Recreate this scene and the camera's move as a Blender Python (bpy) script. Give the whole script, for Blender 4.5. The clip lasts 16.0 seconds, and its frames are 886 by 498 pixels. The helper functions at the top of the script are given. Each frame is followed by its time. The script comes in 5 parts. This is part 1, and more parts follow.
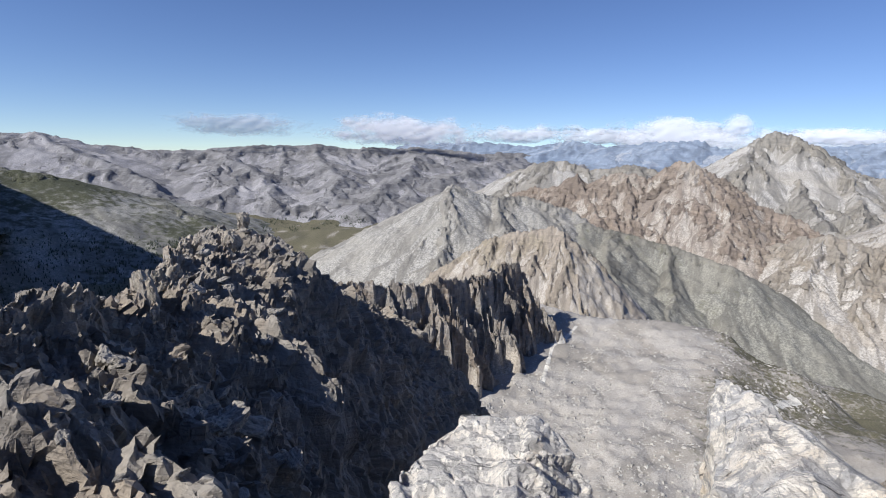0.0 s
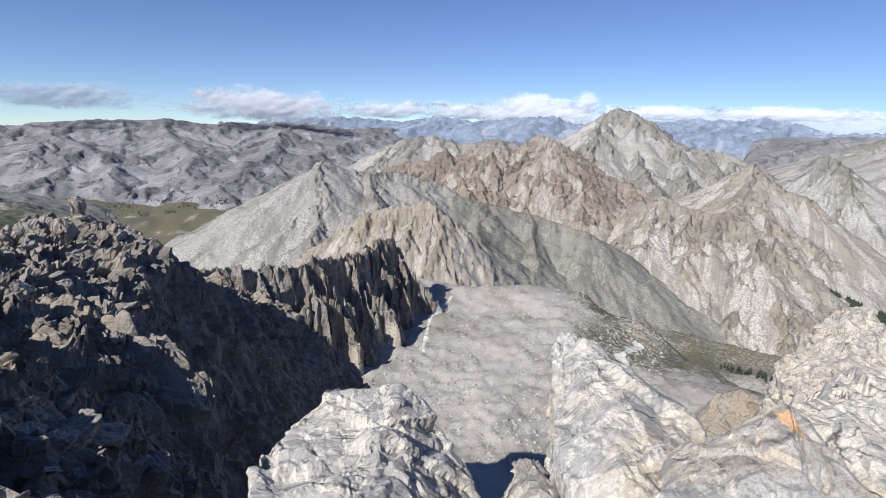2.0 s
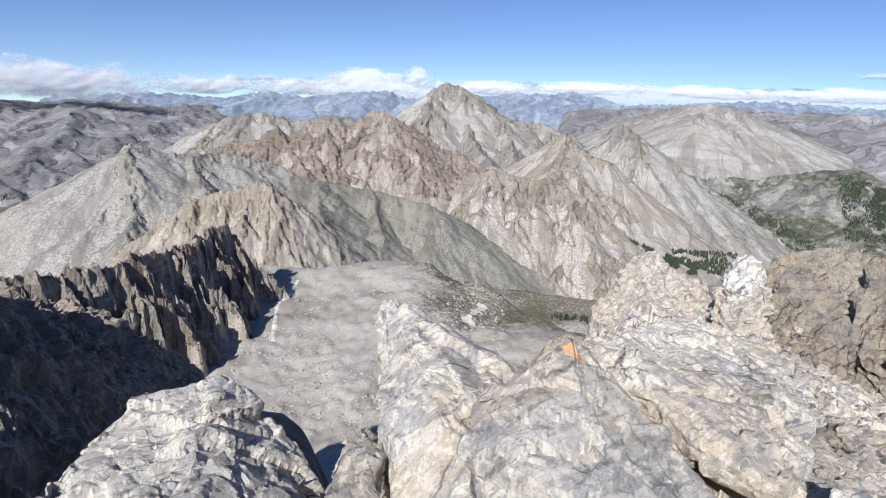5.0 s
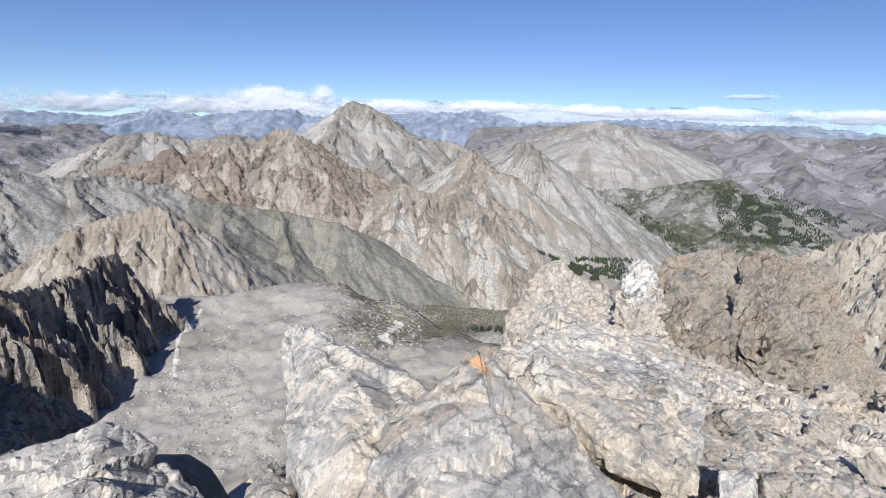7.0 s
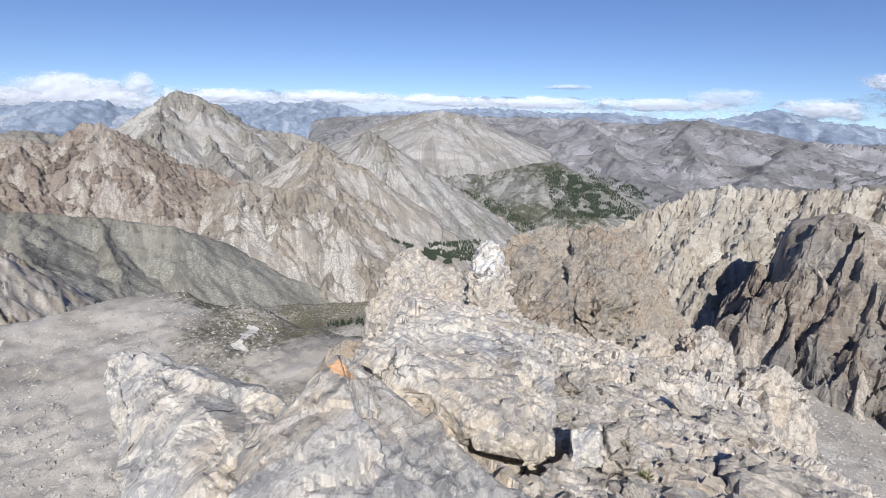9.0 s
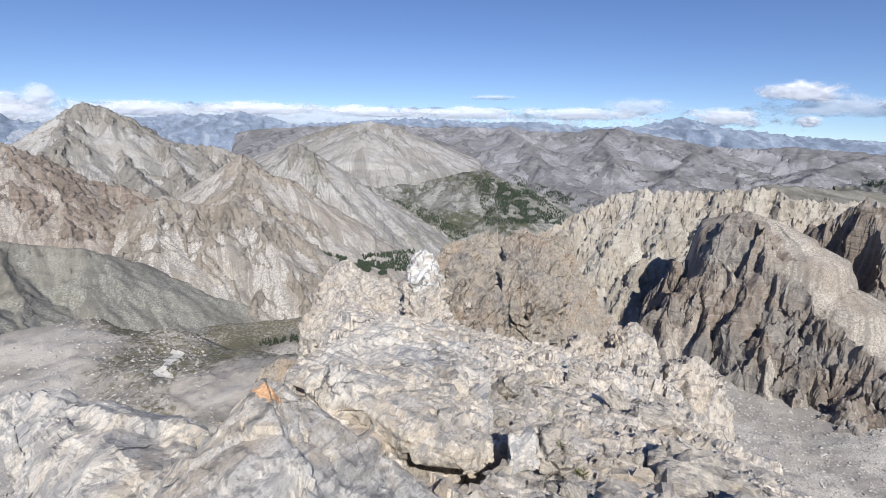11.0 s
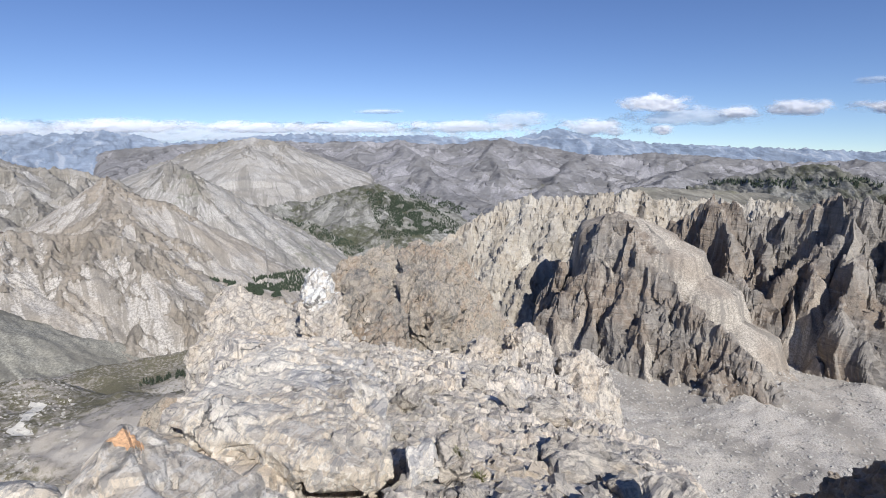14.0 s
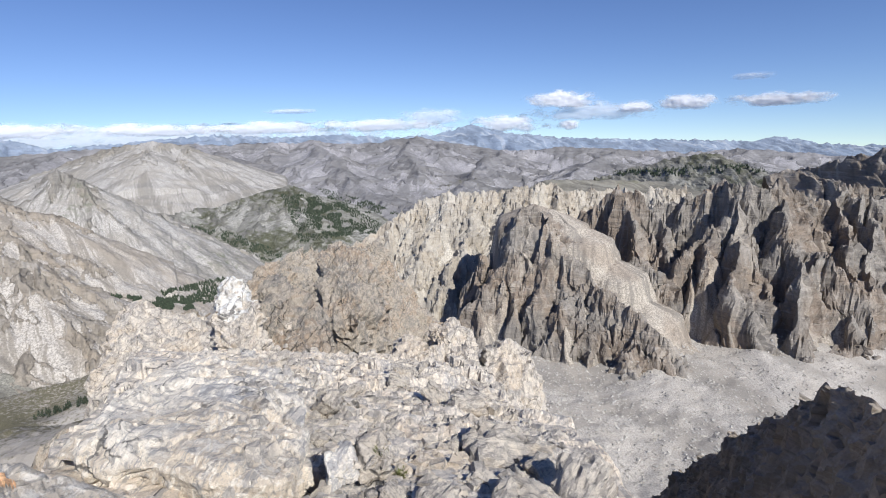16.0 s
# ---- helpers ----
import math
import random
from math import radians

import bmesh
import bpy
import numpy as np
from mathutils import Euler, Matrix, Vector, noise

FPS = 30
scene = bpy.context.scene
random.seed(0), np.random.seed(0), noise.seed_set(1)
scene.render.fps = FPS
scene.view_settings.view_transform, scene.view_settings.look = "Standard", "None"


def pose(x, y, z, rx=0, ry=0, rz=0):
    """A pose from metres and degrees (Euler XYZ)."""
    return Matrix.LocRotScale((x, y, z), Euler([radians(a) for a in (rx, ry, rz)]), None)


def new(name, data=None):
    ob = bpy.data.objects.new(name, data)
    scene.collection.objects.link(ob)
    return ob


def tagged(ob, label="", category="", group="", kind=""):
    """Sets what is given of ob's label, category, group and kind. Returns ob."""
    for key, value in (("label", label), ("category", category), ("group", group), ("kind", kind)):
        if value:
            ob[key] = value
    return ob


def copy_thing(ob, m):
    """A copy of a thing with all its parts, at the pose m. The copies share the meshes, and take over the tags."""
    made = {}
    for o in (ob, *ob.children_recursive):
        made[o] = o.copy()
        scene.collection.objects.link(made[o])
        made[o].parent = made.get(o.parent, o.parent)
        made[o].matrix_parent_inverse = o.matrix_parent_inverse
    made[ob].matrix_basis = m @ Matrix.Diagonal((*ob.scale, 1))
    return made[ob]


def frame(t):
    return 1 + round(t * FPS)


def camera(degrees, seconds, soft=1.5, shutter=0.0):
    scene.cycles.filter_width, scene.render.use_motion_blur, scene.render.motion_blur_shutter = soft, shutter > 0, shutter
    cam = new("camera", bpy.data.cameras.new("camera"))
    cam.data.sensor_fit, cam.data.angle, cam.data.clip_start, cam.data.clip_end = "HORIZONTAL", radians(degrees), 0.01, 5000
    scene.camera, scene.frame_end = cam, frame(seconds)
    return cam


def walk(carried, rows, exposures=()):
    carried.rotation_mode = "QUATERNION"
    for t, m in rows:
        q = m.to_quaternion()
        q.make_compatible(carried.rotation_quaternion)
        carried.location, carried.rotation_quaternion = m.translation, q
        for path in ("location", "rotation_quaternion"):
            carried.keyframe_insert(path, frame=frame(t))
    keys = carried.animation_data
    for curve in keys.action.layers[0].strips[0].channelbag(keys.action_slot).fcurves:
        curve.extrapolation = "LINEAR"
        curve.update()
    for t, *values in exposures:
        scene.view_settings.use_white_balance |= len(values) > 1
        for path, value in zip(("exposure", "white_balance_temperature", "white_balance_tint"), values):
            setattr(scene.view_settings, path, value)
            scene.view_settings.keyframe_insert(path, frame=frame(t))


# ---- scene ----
cam = camera(81.2, 16.0, soft=1.0)
PATH = [
    (0.0, pose(-0.001, 0.000, -0.000, 77.319, -1.514, 0.002)),
    (0.5, pose(0.036, -0.001, -0.005, 76.903, -1.734, -4.231)),
    (1.0, pose(0.067, -0.010, -0.007, 76.736, -1.707, -7.827)),
    (1.5, pose(0.094, -0.020, -0.011, 76.249, -1.738, -11.067)),
    (2.0, pose(0.119, -0.025, -0.018, 75.087, -1.896, -14.092)),
    (2.5, pose(0.151, -0.029, -0.027, 73.903, -1.868, -17.664)),
    (3.0, pose(0.189, -0.038, -0.036, 72.868, -1.783, -21.748)),
    (3.5, pose(0.226, -0.053, -0.041, 72.549, -1.891, -25.445)),
    (4.0, pose(0.264, -0.076, -0.044, 72.707, -1.924, -28.048)),
    (6.5, pose(0.299, -0.099, -0.043, 74.480, -1.676, -38.303)),
    (7.0, pose(0.326, -0.107, -0.040, 75.246, -1.754, -41.693)),
    (7.5, pose(0.348, -0.095, -0.040, 75.133, -1.448, -45.583)),
    (8.0, pose(0.369, -0.072, -0.042, 74.417, -1.102, -49.819)),
    (8.5, pose(0.385, -0.058, -0.041, 74.041, -1.167, -54.328)),
    (9.0, pose(0.396, -0.058, -0.036, 74.640, -1.353, -58.357)),
    (9.5, pose(0.416, -0.067, -0.034, 75.327, -1.378, -61.047)),
    (12.0, pose(0.443, -0.076, -0.033, 76.180, -0.762, -69.053)),
    (12.5, pose(0.460, -0.087, -0.033, 76.635, -0.807, -71.014)),
    (13.0, pose(0.464, -0.103, -0.032, 76.975, -0.565, -73.112)),
    (13.5, pose(0.465, -0.125, -0.033, 77.249, -0.271, -75.237)),
    (14.0, pose(0.467, -0.150, -0.034, 77.373, 0.193, -77.990)),
    (14.5, pose(0.470, -0.174, -0.036, 77.049, 0.713, -80.679)),
    (15.0, pose(0.472, -0.198, -0.037, 76.699, 1.095, -83.136)),
    (15.5, pose(0.469, -0.224, -0.037, 76.758, 1.335, -85.067)),
    (16.0, pose(0.462, -0.251, -0.035, 77.065, 1.358, -87.068)),
]
walk(cam, PATH, [(0.0, 0.06, 6200, 10), (4.0, 0.11, 6200, 10), (7.0, 0.05, 6200, 10), (9.5, 0.0, 6200, 10), (13.0, -0.02, 6200, 10), (16.0, 0.08, 6200, 10)])

# ---- light ----
SUN_BEARING, SUN_HEIGHT = 236.0, 39.0
world = bpy.data.worlds.new("world")
scene.world = world
world.use_nodes = True
_n, _l = world.node_tree.nodes, world.node_tree.links
sky = _n.new("ShaderNodeTexSky")
sky.sky_type = "NISHITA"
sky.sun_disc = False
sky.sun_elevation, sky.sun_rotation = radians(SUN_HEIGHT), radians(SUN_BEARING)
sky.altitude, sky.air_density, sky.dust_density, sky.ozone_density = 2500, 1.0, 0.1, 2.0
_n["Background"].inputs["Strength"].default_value = 0.115
_t, _m = _n.new("ShaderNodeTexCoord"), _n.new("ShaderNodeMapping")
_m.inputs["Location"].default_value = (0, 0, 0.06)
_l.new(_t.outputs["Generated"], _m.inputs["Vector"])
_l.new(_m.outputs[0], sky.inputs["Vector"])
_s = _n.new("ShaderNodeHueSaturation")
_s.inputs["Hue"].default_value, _s.inputs["Saturation"].default_value = 0.512, 1.12
_l.new(sky.outputs[0], _s.inputs["Color"])
_l.new(_s.outputs[0], _n["Background"].inputs["Color"])

sun = new("sun", bpy.data.lights.new("sun", "SUN"))
sun.data.energy, sun.data.angle, sun.data.color = 5.6, radians(0.5), (1.0, 0.95, 0.87)
_b, _h = radians(SUN_BEARING), radians(SUN_HEIGHT)
_d = Vector((math.sin(_b) * math.cos(_h), math.cos(_b) * math.cos(_h), math.sin(_h)))
sun.matrix_world = Matrix.Translation(_d * 300) @ _d.to_track_quat("Z", "Y").to_matrix().to_4x4()


# ---- noise on arrays ----
_rng = np.random.RandomState(7)
_perm = np.tile(_rng.permutation(256), 3)
_grad = _rng.normal(size=(256, 3))
_grad /= np.linalg.norm(_grad, axis=1)[:, None]

_jit = _rng.random_sample((256, 4))


_perm32 = _perm.astype(np.int32)
_gx, _gy, _gz = (np.ascontiguousarray(_grad[:, k]).astype(np.float32) for k in range(3))


def perlin(x, y, z):
    """Gradient noise of arrays, about -1 to 1."""
    x, y, z = np.broadcast_arrays(np.asarray(x, np.float32), np.asarray(y, np.float32), np.asarray(z, np.float32))
    fx, fy, fz = np.floor(x), np.floor(y), np.floor(z)
    ix, iy, iz = fx.astype(np.int32) & 255, fy.astype(np.int32) & 255, fz.astype(np.int32) & 255
    dx, dy, dz = x - fx, y - fy, z - fz
    u, v, w = (d * d * d * (d * (d * 6 - 15) + 10) for d in (dx, dy, dz))
    sides = []
    for i in (0, 1):
        hi, ex = _perm32[ix + i] + iy, dx - i
        rows = []
        for j in (0, 1):
            hj, ey = _perm32[hi + j] + iz, dy - j
            h = _perm32[hj]
            low = _gx[h] * ex + _gy[h] * ey + _gz[h] * dz
            h = _perm32[hj + 1]
            rows.append(low + w * (_gx[h] * ex + _gy[h] * ey + _gz[h] * (dz - 1) - low))
        sides.append(rows[0] + v * (rows[1] - rows[0]))
    return (sides[0] + u * (sides[1] - sides[0])) * 1.6


def fbm(x, y, z, octaves=4, gain=0.5):
    total, amp = 0.0, 1.0
    for o in range(octaves):
        total = total + amp * perlin(x, y, z + 17.3 * o)
        x, y, z, amp = x * 2.03, y * 2.03, z * 2.03, amp * gain
    return total


def ridged(x, y, z, octaves=4, gain=0.5):
    """Sharp crests, 0 to about 1."""
    total, amp, norm, weight = 0.0, 1.0, 0.0, 1.0
    for o in range(octaves):
        n = (1 - np.abs(perlin(x, y, z + 31.7 * o))) ** 2
        total = total + amp * n * weight
        norm += amp
        weight = np.clip(n * 1.4, 0, 1)
        x, y, z, amp = x * 2.07, y * 2.07, z * 2.07, amp * gain
    return total / norm


_jx, _jy, _jz, _jw = (np.ascontiguousarray(_jit[:, k]).astype(np.float32) for k in range(4))


def cells(x, y, z):
    """Scattered cells: the distance to the nearest centre, the gap to the next one, a random value of the cell and a plane tilted at random."""
    x, y, z = np.broadcast_arrays(np.asarray(x, np.float32), np.asarray(y, np.float32), np.asarray(z, np.float32))
    fx, fy, fz = (np.floor(v).astype(np.int32) for v in (x, y, z))
    dx0, dy0, dz0 = fx - x, fy - y, fz - z
    near, next_, best = np.full(x.shape, 9.0, np.float32), np.full(x.shape, 9.0, np.float32), np.zeros(x.shape, np.int32)
    side = np.zeros((3, *x.shape), np.float32)
    for i in (-1, 0, 1):
        hi = _perm32[(fx + i) & 255]
        for j in (-1, 0, 1):
            hj = _perm32[hi + ((fy + j) & 255)]
            for k in (-1, 0, 1):
                h = _perm32[hj + ((fz + k) & 255)]
                dx, dy, dz = dx0 + (_jx[h] + i), dy0 + (_jy[h] + j), dz0 + (_jz[h] + k)
                d = dx * dx + dy * dy + dz * dz
                closer = d < near
                next_ = np.where(closer, near, np.minimum(next_, d))
                near = np.where(closer, d, near)
                best = np.where(closer, h, best)
                for m, v in enumerate((dx, dy, dz)):
                    np.copyto(side[m], v, where=closer)
    tilt = _gx[best] * side[0] + _gy[best] * side[1] + _gz[best] * side[2]
    near, next_ = np.sqrt(near), np.sqrt(next_)
    return near, next_ - near, _jw[best], tilt


def blur(a, wide, tall):
    """A box blur of a sheet of values, twice."""
    for axis, w in ((0, int(wide)), (1, int(tall))):
        for _ in range(2):
            if w < 1:
                continue
            pad = [(0, 0), (0, 0)]
            pad[axis] = (w + 1, w)
            c = np.cumsum(np.pad(a, pad, mode="edge"), axis=axis)
            n = a.shape[axis]
            hi = c[2 * w + 1:2 * w + 1 + n] if axis == 0 else c[:, 2 * w + 1:2 * w + 1 + n]
            lo = c[:n] if axis == 0 else c[:, :n]
            a = (hi - lo) / (2 * w + 1)
    return a


def smooth(x, a, b):
    t = np.clip((x - a) / (b - a), 0, 1)
    return t * t * (3 - 2 * t)


def polar(bearing, distance, rise):
    """A place from its bearing and rise in degrees, seen from the summit."""
    b = radians(bearing)
    return distance * math.sin(b), distance * math.cos(b), distance * math.tan(radians(rise))


# ---- meshes ----
def grid_mesh(name, co, material, attrs=None, shade=True):
    """A sheet from an array of places (rows, columns, 3)."""
    rows, cols = co.shape[:2]
    mesh = bpy.data.meshes.new(name)
    i = np.arange(rows * cols).reshape(rows, cols)
    quads = np.stack([i[:-1, :-1], i[:-1, 1:], i[1:, 1:], i[1:, :-1]], -1).reshape(-1, 4)
    mesh.vertices.add(rows * cols)
    mesh.vertices.foreach_set("co", co.reshape(-1).astype(np.float32))
    mesh.loops.add(quads.size)
    mesh.loops.foreach_set("vertex_index", quads.reshape(-1).astype(np.int32))
    mesh.polygons.add(len(quads))
    mesh.polygons.foreach_set("loop_start", np.arange(0, quads.size, 4, dtype=np.int32))
    mesh.polygons.foreach_set("use_smooth", np.full(len(quads), shade))
    for key, values in (attrs or {}).items():
        a = mesh.attributes.new(key, "FLOAT", "POINT")
        a.data.foreach_set("value", np.ascontiguousarray(values, dtype=np.float32).reshape(-1))
    mesh.update(calc_edges=True)
    mesh.validate()
    mesh.materials.append(material)
    return new(name, mesh)


def part(name, bm, material, parent=None, label=""):
    mesh = bpy.data.meshes.new(name)
    bm.to_mesh(mesh)
    bm.free()
    mesh.materials.append(material)
    ob = new(name, mesh)
    ob.parent = parent
    return tagged(ob, label)


# ---- materials ----
def shader(name):
    m = bpy.data.materials.new(name)
    m.use_nodes = True
    return m, m.node_tree.nodes, m.node_tree.links, m.node_tree.nodes["Principled BSDF"]


def mixer(n, l, fac, a, b, mode="MIX"):
    """A colour mix; each of fac, a, b is a value or a socket."""
    m = n.new("ShaderNodeMix")
    m.data_type, m.blend_type = "RGBA", mode
    for key, v in ((0, fac), (6, a), (7, b)):
        if isinstance(v, bpy.types.NodeSocket):
            l.new(v, m.inputs[key])
        else:
            m.inputs[key].default_value = v if key == 0 else (*v, 1)
    return m.outputs[2]


def maths(n, l, op, a, b=0.0, clamp=False):
    m = n.new("ShaderNodeMath")
    m.operation, m.use_clamp = op, clamp
    for key, v in ((0, a), (1, b)):
        if isinstance(v, bpy.types.NodeSocket):
            l.new(v, m.inputs[key])
        else:
            m.inputs[key].default_value = v
    return m.outputs[0]


def noise_tex(n, l, co, scale, detail=6.0, rough=0.6, warp=0.0):
    t = n.new("ShaderNodeTexNoise")
    t.inputs["Scale"].default_value, t.inputs["Detail"].default_value = scale, detail
    t.inputs["Roughness"].default_value, t.inputs["Distortion"].default_value = rough, warp
    l.new(co, t.inputs["Vector"])
    return t.outputs["Fac"]


def span(n, l, value, lo, hi, a=0.0, b=1.0):
    m = n.new("ShaderNodeMapRange")
    m.interpolation_type = "SMOOTHSTEP"
    for key, v in ((1, lo), (2, hi), (3, a), (4, b)):
        m.inputs[key].default_value = v
    l.new(value, m.inputs[0])
    return m.outputs[0]


def attribute(n, key):
    a = n.new("ShaderNodeAttribute")
    a.attribute_name = key
    return a.outputs["Fac"]


def stretch(n, l, co, scale, turn=(0, 0, 0)):
    m = n.new("ShaderNodeMapping")
    m.inputs["Scale"].default_value = scale
    m.inputs["Rotation"].default_value = [radians(a) for a in turn]
    l.new(co, m.inputs["Vector"])
    return m.outputs[0]


def mountain_material(name, rock, stain, scree, grass, size, relief=0.6, strata=0.5, turn=(20, 30, 0), grass_amount=1.0, loose=0.8):
    """Rock with strata and stains, streaks down the slope, scree in the gullies, thin grass. size: metres of the main blotches."""
    m, n, l, bsdf = shader(name)
    co = n.new("ShaderNodeTexCoord").outputs["Object"]
    big = noise_tex(n, l, co, 1.0 / size, 5, 0.6, 0.6)
    mid = noise_tex(n, l, co, 6.0 / size, 6, 0.65)
    fine = noise_tex(n, l, co, 40.0 / size, 5, 0.7)
    layers = noise_tex(n, l, stretch(n, l, co, (0.22, 0.22, 2.4), turn), 7.0 / size, 4, 0.6, 0.5)
    streak = attribute(n, "streak")
    c = mixer(n, l, span(n, l, big, 0.40, 0.60), rock, stain)
    dark = tuple(v * 0.5 for v in rock)
    pale = tuple(min(1, v * 1.45) for v in rock)
    c = mixer(n, l, span(n, l, layers, 0.53, 0.66, 0, strata), c, dark)
    c = mixer(n, l, span(n, l, layers, 0.34, 0.45, strata, 0), c, pale)
    c = mixer(n, l, span(n, l, streak, 0.25, 0.5, 0.5, 0.0), c, dark)
    c = mixer(n, l, span(n, l, streak, 0.6, 0.75, 0.0, 0.6), c, scree)
    c = mixer(n, l, span(n, l, mid, 0.54, 0.66, 0, 0.4), c, pale)
    s = maths(n, l, "ADD", attribute(n, "scree"), maths(n, l, "MULTIPLY", maths(n, l, "SUBTRACT", mid, 0.5), 0.5))
    sc = mixer(n, l, span(n, l, fine, 0.35, 0.65), tuple(v * 0.66 for v in scree), tuple(v * 1.2 for v in scree))
    sc = mixer(n, l, span(n, l, streak, 0.32, 0.62, 0.8, 0.0), sc, tuple(v * 0.74 for v in rock))
    sc = mixer(n, l, span(n, l, big, 0.45, 0.62, 0.0, 0.5), sc, stain)
    c = mixer(n, l, span(n, l, s, 0.42, 0.60), c, sc)
    g = maths(n, l, "ADD", attribute(n, "grass"), maths(n, l, "MULTIPLY", maths(n, l, "SUBTRACT", mid, 0.5), 1.6))
    gc = mixer(n, l, span(n, l, fine, 0.4, 0.6), grass, tuple(v * 0.6 for v in grass))
    c = mixer(n, l, span(n, l, g, 0.4, 0.8, 0, grass_amount), c, gc)
    c = mixer(n, l, span(n, l, fine, 0.3, 0.6, 0.25, 0.0), c, tuple(v * 0.4 for v in rock))
    l.new(c, bsdf.inputs["Base Color"])
    bsdf.inputs["Roughness"].default_value = 0.95
    bsdf.inputs["Specular IOR Level"].default_value = 0.12
    bump = n.new("ShaderNodeBump")
    bump.inputs["Strength"].default_value, bump.inputs["Distance"].default_value = relief, size * 0.035
    soft = maths(n, l, "SUBTRACT", 1.0, maths(n, l, "MULTIPLY", span(n, l, s, 0.42, 0.62), loose))
    h = maths(n, l, "ADD", maths(n, l, "MULTIPLY", mid, 1.3), maths(n, l, "MULTIPLY", fine, 0.6))
    h = maths(n, l, "ADD", h, layers)
    l.new(maths(n, l, "MULTIPLY", h, soft), bump.inputs["Height"])
    l.new(bump.outputs[0], bsdf.inputs["Normal"])
    return m


GRASS = (0.13, 0.12, 0.06)
ROCK_DARK = mountain_material("shattered_rock", (0.29, 0.265, 0.235), (0.36, 0.305, 0.245), (0.34, 0.315, 0.28), GRASS, 7, 0.8, 0.5)
ROCK_CLIFF = mountain_material("cliff_rock", (0.29, 0.265, 0.235), (0.26, 0.21, 0.165), (0.43, 0.385, 0.325), GRASS, 28, 0.9, 0.5)
ROCK_KNOLL = mountain_material("buff_rock", (0.33, 0.285, 0.235), (0.31, 0.27, 0.21), (0.46, 0.42, 0.37), GRASS, 30, 0.8, 0.3)
ROCK_FIN = mountain_material("pale_fin_rock", (0.44, 0.405, 0.35), (0.42, 0.37, 0.30), (0.52, 0.485, 0.42), GRASS, 26, 0.8, 0.25)
ROCK_GREY = mountain_material("grey_scree", (0.26, 0.245, 0.22), (0.34, 0.32, 0.28), (0.37, 0.355, 0.325), GRASS, 90, 0.7, 0.4)
ROCK_GREEN = mountain_material("green_grey_scree", (0.21, 0.20, 0.175), (0.265, 0.25, 0.21), (0.295, 0.285, 0.245), (0.215, 0.21, 0.15), 80, 0.6, 0.35)
ROCK_RED = mountain_material("reddish_rock", (0.285, 0.235, 0.195), (0.27, 0.225, 0.185), (0.43, 0.39, 0.34), (0.17, 0.165, 0.10), 70, 1.0, 0.5)
ROCK_BEIGE = mountain_material("beige_rock", (0.30, 0.27, 0.23), (0.34, 0.295, 0.24), (0.45, 0.42, 0.38), (0.22, 0.21, 0.13), 90, 0.9, 0.3)
ROCK_PEAK = mountain_material("pale_peak_rock", (0.275, 0.26, 0.235), (0.30, 0.275, 0.235), (0.435, 0.415, 0.385), (0.20, 0.21, 0.15), 120, 0.9, 0.3)
ROCK_VALLEY = mountain_material("valley_rock", (0.23, 0.225, 0.208), (0.187, 0.183, 0.153), (0.357, 0.348, 0.319), (0.11, 0.115, 0.075), 160, 0.8, 0.4)
# Greys lifted and cooled to stand in for haze over the distant ranges.
ROCK_FAR = mountain_material("distant_hazed_rock", (0.255, 0.25, 0.255), (0.20, 0.195, 0.195), (0.36, 0.35, 0.36), (0.17, 0.165, 0.135), 230, 0.9, 0.4)
# The blue of distance haze is put into these base colours.
ROCK_FARTHEST = mountain_material("far_hazed_rock", (0.26, 0.31, 0.39), (0.21, 0.26, 0.34), (0.40, 0.43, 0.48), (0.17, 0.21, 0.25), 420, 0.5, 0.3)
GROUND = mountain_material("basin_scree", (0.375, 0.345, 0.305), (0.41, 0.37, 0.32), (0.49, 0.455, 0.41), (0.185, 0.17, 0.11), 16, 0.7, 0.3, loose=0.3)


